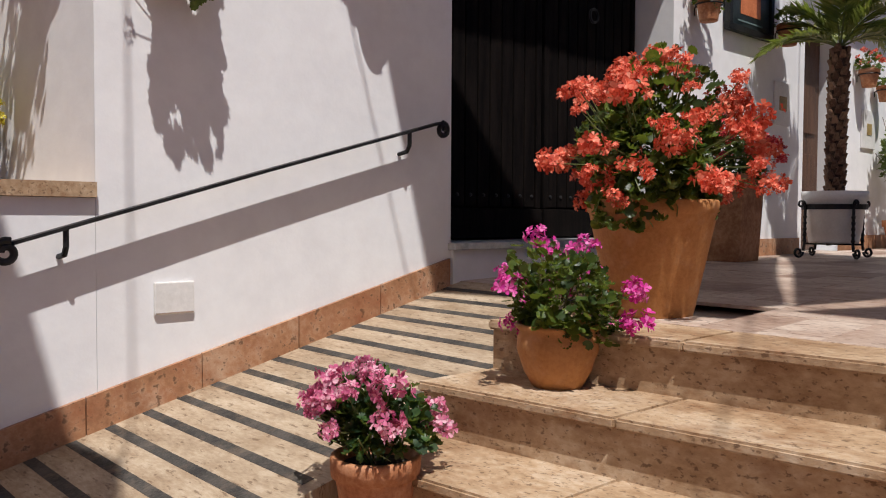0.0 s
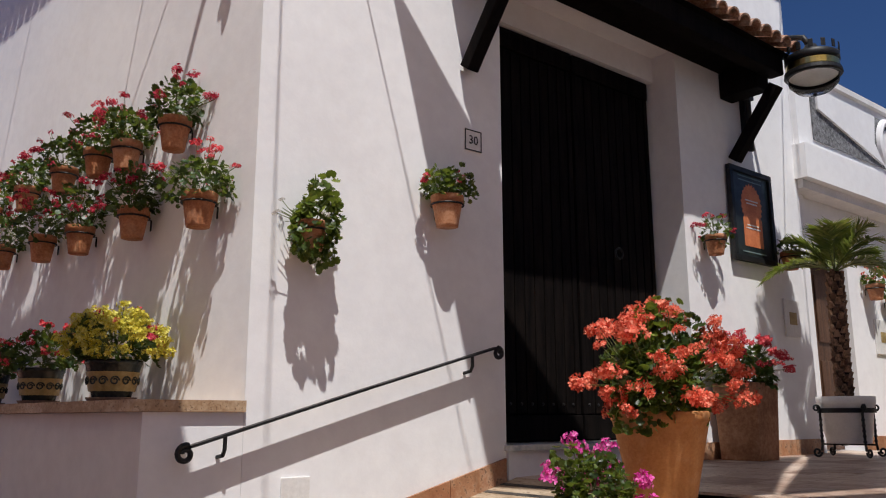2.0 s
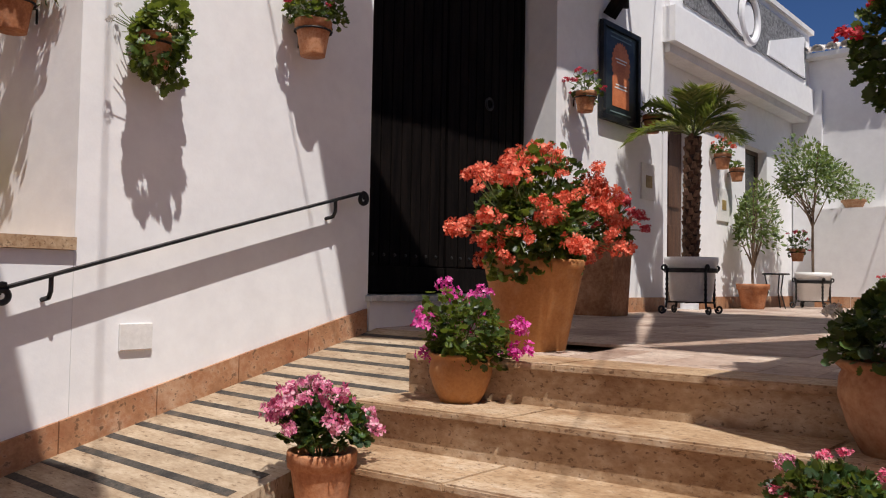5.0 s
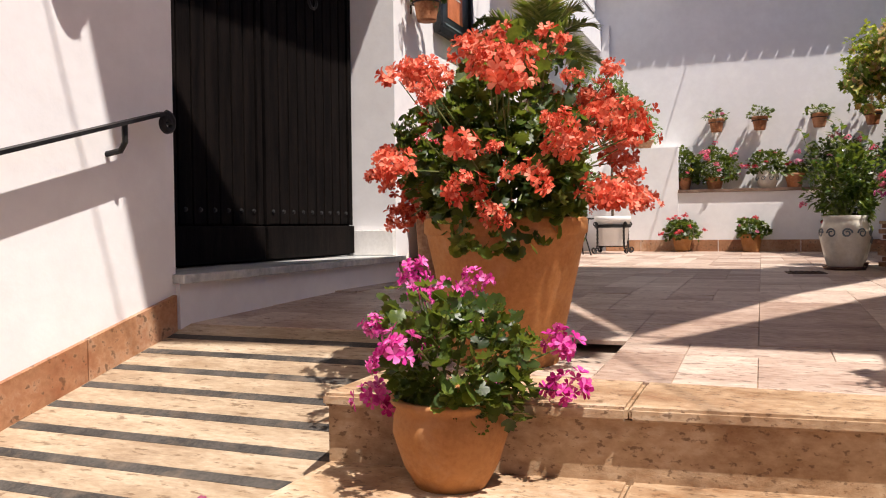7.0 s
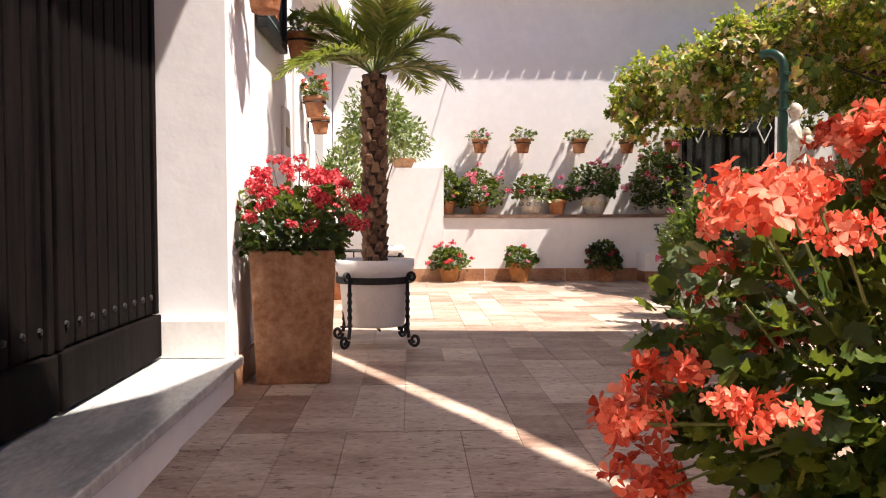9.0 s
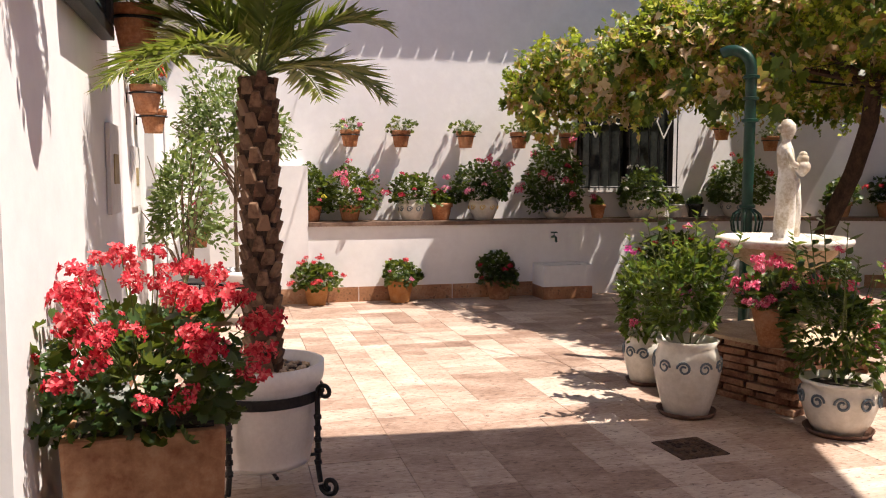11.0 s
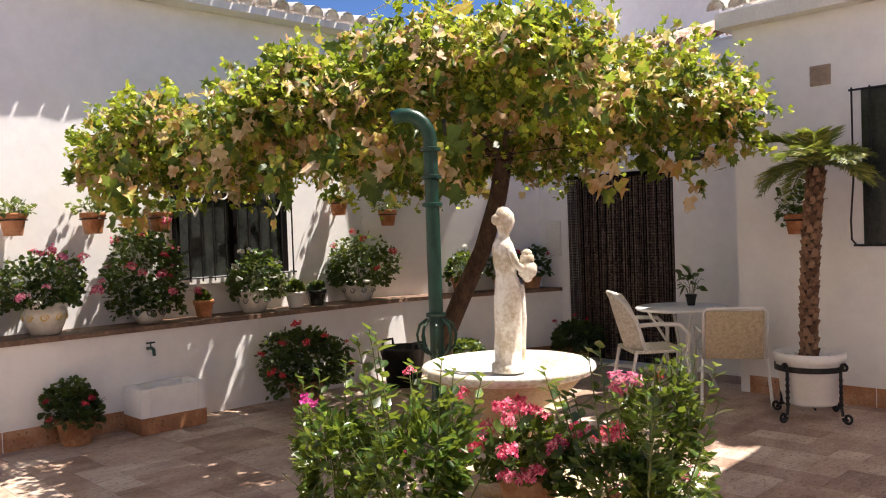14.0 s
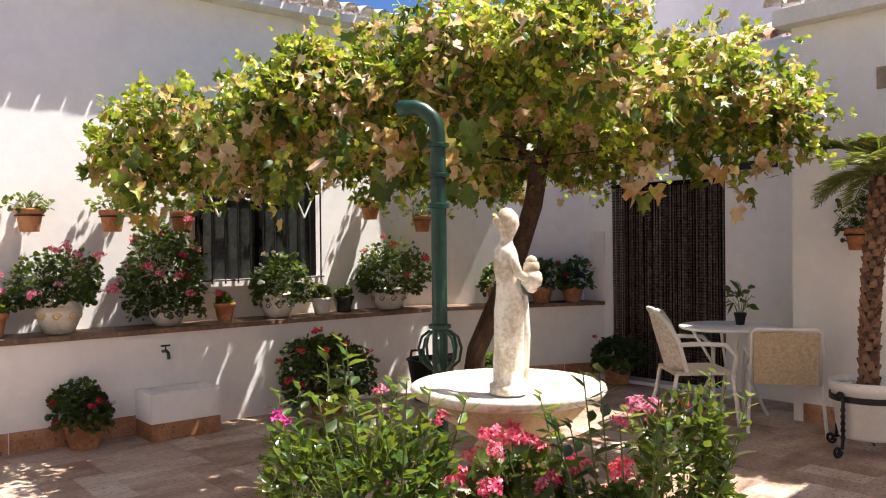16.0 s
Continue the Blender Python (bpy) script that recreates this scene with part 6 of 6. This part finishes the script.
cr_ob = part("crown", leaves_mesh("crown", spots, "curled", LEAF_VINE), LEAF_VINE, vine)
cr_ob["kind"] = "stuff"
young = part("young_shoots", leaves_mesh("young_shoots", shoots, "vine", SHOOT_VINE), SHOOT_VINE, vine, "bright lime green young leaves")
young["kind"] = "stuff"


# ---- street lanterns ----
def lantern(m, label):
    t = thing("wall_lantern", m, label, "street lamp", "wall lanterns")
    part("bracket", box(-0.025, 0.025, -0.05, -0.001, -0.32, 0.32, 0.006), IRON, t)
    part("arm", tube([(0, -0.08, -0.36), (0, -0.08, 0.3), (0, -0.12, 0.46), (0, -0.28, 0.60), (0, -0.5, 0.64), (0, -0.68, 0.58), (0, -0.74, 0.46)], 0.028, 10), IRON, t, smooth=True)
    for z in (-0.18, 0.18):
        part("clamp", box(-0.045, 0.045, -0.12, -0.051, z - 0.03, z + 0.03, 0.005), IRON, t)
    hd = part("head", lathe([(0, 0.1), (0.05, 0.1), (0.08, 0.04), (0.2, 0.0), (0.235, -0.02), (0.235, -0.08), (0.215, -0.09)], 32), IRON, t, smooth=True)
    hd.location = (0, -0.74, 0.38)
    part("brass_ring", lathe([(0.222, -0.10), (0.228, -0.095), (0.228, -0.15), (0.222, -0.155)], 32), BRASS, hd)
    part("lower_ring", lathe([(0.2, -0.16), (0.245, -0.165), (0.25, -0.2), (0.235, -0.215), (0.2, -0.21)], 32), IRON, hd)
    g = part("glass", lathe([(0.225, -0.21), (0.21, -0.28), (0.15, -0.34), (0, -0.365)], 32), GLASS, hd, smooth=True)
    g.visible_shadow = False
    part("reflector", lathe([(0, -0.17), (0.19, -0.19)], 24), PLASTIC, hd)
    part("finial", lathe([(0, -0.40), (0.018, -0.39), (0.02, -0.375), (0.01, -0.362), (0, -0.362)], 12), IRON, hd)
    for k in range(14):
        a = 2 * math.pi * k / 14
        c = part("crown_leaf", box(-0.02, 0.02, -0.004, 0.004, 0, 0.075, 0.004), IRON, hd)
        c.matrix_basis = pose(0.235 * math.cos(a), 0.235 * math.sin(a), -0.01, 0, 0, math.degrees(a) + 90)
    return t


GLASS = bpy.data.materials.new("clear_glass")
GLASS.use_nodes = True
gb = GLASS.node_tree.nodes["Principled BSDF"]
gb.inputs["Transmission Weight"].default_value, gb.inputs["Roughness"].default_value, gb.inputs["IOR"].default_value = 1.0, 0.02, 1.1
lantern(pose(WX(3.55) - 0.002, 3.55, 3.42, 0, 0, -83), "black street lantern with a brass band on the side wall")
lantern(pose(6.22, FY, 3.2), "black street lantern with a brass band by the sign")

# ---- distance ----
hill = bmesh.new()
hv = []
for i in range(49):
    a = radians(-20 + 1.6 * i)
    row = []
    for j in range(9):
        d = 60 + j * 10
        z = -2 + (26 + 5 * math.sin(i * 0.23)) * math.sin(j / 8 * 1.55) + 3.0 * noise.noise(Vector((i * 0.5, j * 0.9, 3)))
        row.append(hill.verts.new((d * math.cos(a), d * math.sin(a), z)))
    hv.append(row)
for a, b in zip(hv, hv[1:]):
    for j in range(8):
        hill.faces.new((a[j], b[j], b[j + 1], a[j + 1]))
HILL = material("scrub_hill", [(0.3, (0.05, 0.055, 0.025)), (0.5, (0.14, 0.11, 0.06)), (0.7, (0.24, 0.18, 0.11))], 1.0, 0.15, 1.2, 0.0)
tagged(mesh_object("backdrop", hill, HILL, None, "", True), "dry scrub-covered hillside in the distance", "hill", kind="structure")

# drain
drain = thing("floor_drain", pose(6.56, 0.76, 0, 0, 0, 4), "rusty square drain grate set in the floor", "drain")
part("plate", box(-0.125, 0.125, -0.125, 0.125, -0.005, 0.006), BARK, drain)
for i in range(6):
    for j in range(6):
        part("stud", box(-0.1 + i * 0.036, -0.082 + i * 0.036, -0.1 + j * 0.036, -0.082 + j * 0.036, 0.0062, 0.011), BARK, drain)

# ---- floor tiles: a random pattern of travertine rectangles on a 0.2 m grid ----
tr = random.Random(4)
U = 0.205
X0, Y0 = 3.08 - 3 * U, -5.3
NX, NY = int((11.75 - X0) / U) + 1, int((3.42 - Y0) / U) + 1
taken = [[False] * NY for _ in range(NX)]
SIZES = [(2, 1), (2, 2), (1, 2), (2, 1), (1, 1), (3, 2), (1, 2), (3, 1), (2, 3)]
tile_meshes = {}
far_verts, far_faces = [], []
near_count = 0


def flr(x):
    return -0.06 * min(1.0, max(0.0, (4.6 - x) / 2.2))


for i in range(NX):
    for j in range(NY):
        if taken[i][j]:
            continue
        opts = SIZES[:]
        tr.shuffle(opts)
        opts.append((1, 1))
        for w, h in opts:
            if (i >= 3 or i + w <= 3) and i + w <= NX and j + h <= NY and all(not taken[i + a][j + b] for a in range(w) for b in range(h)):
                break
        for a in range(w):
            for b in range(h):
                taken[i + a][j + b] = True
        x, y = X0 + i * U, Y0 + j * U
        cx, cy = x + w * U / 2, y + h * U / 2
        if (x < 3.07 and y + h * U > 2.06) or y > 3.3:
            continue
        lift = flr(cx) + tr.uniform(-0.0012, 0.0012)
        tilt = math.degrees(math.atan(0.06 / 2.2)) if 2.4 < cx < 4.6 else 0
        near = 3.0 < cx < 8.2 and 0.2 < cy < 3.2 and near_count < 330
        hx, hy, g = w * U / 2 - 0.0008, h * U / 2 - 0.0008, 0.0016
        co = [(-hx, -hy, -0.015), (hx, -hy, -0.015), (hx, hy, -0.015), (-hx, hy, -0.015), (-hx, -hy, -g), (hx, -hy, -g), (hx, hy, -g), (-hx, hy, -g), (-hx + g, -hy + g, 0), (hx - g, -hy + g, 0), (hx - g, hy - g, 0), (-hx + g, hy - g, 0)]
        fc = [(8, 9, 10, 11)] + [(a + k, a + (k + 1) % 4, a + 4 + (k + 1) % 4, a + 4 + k) for a in (0, 4) for k in range(4)]
        if near:
            near_count += 1
            if (w, h) not in tile_meshes:
                me = bpy.data.meshes.new("tile")
                me.from_pydata(co, [], fc)
                me.materials.append(TRAV)
                tile_meshes[(w, h)] = me
            ob = part("tile", tile_meshes[(w, h)], TRAV, floor_bed)
            ob.matrix_basis = pose(cx, cy, lift, 0, -tilt, 0)
        else:
            o = len(far_verts)
            far_verts += [(cx + a, cy + b, lift + c + a * math.tan(radians(tilt))) for a, b, c in co]
            far_faces += [tuple(o + k for k in f) for f in fc]
me = bpy.data.meshes.new("tiles")
me.from_pydata(far_verts, [], far_faces)
me.materials.append(TRAV_JOINED)
ob = new("tiles", me)
ob.parent = floor_bed
ob["kind"] = "stuff"
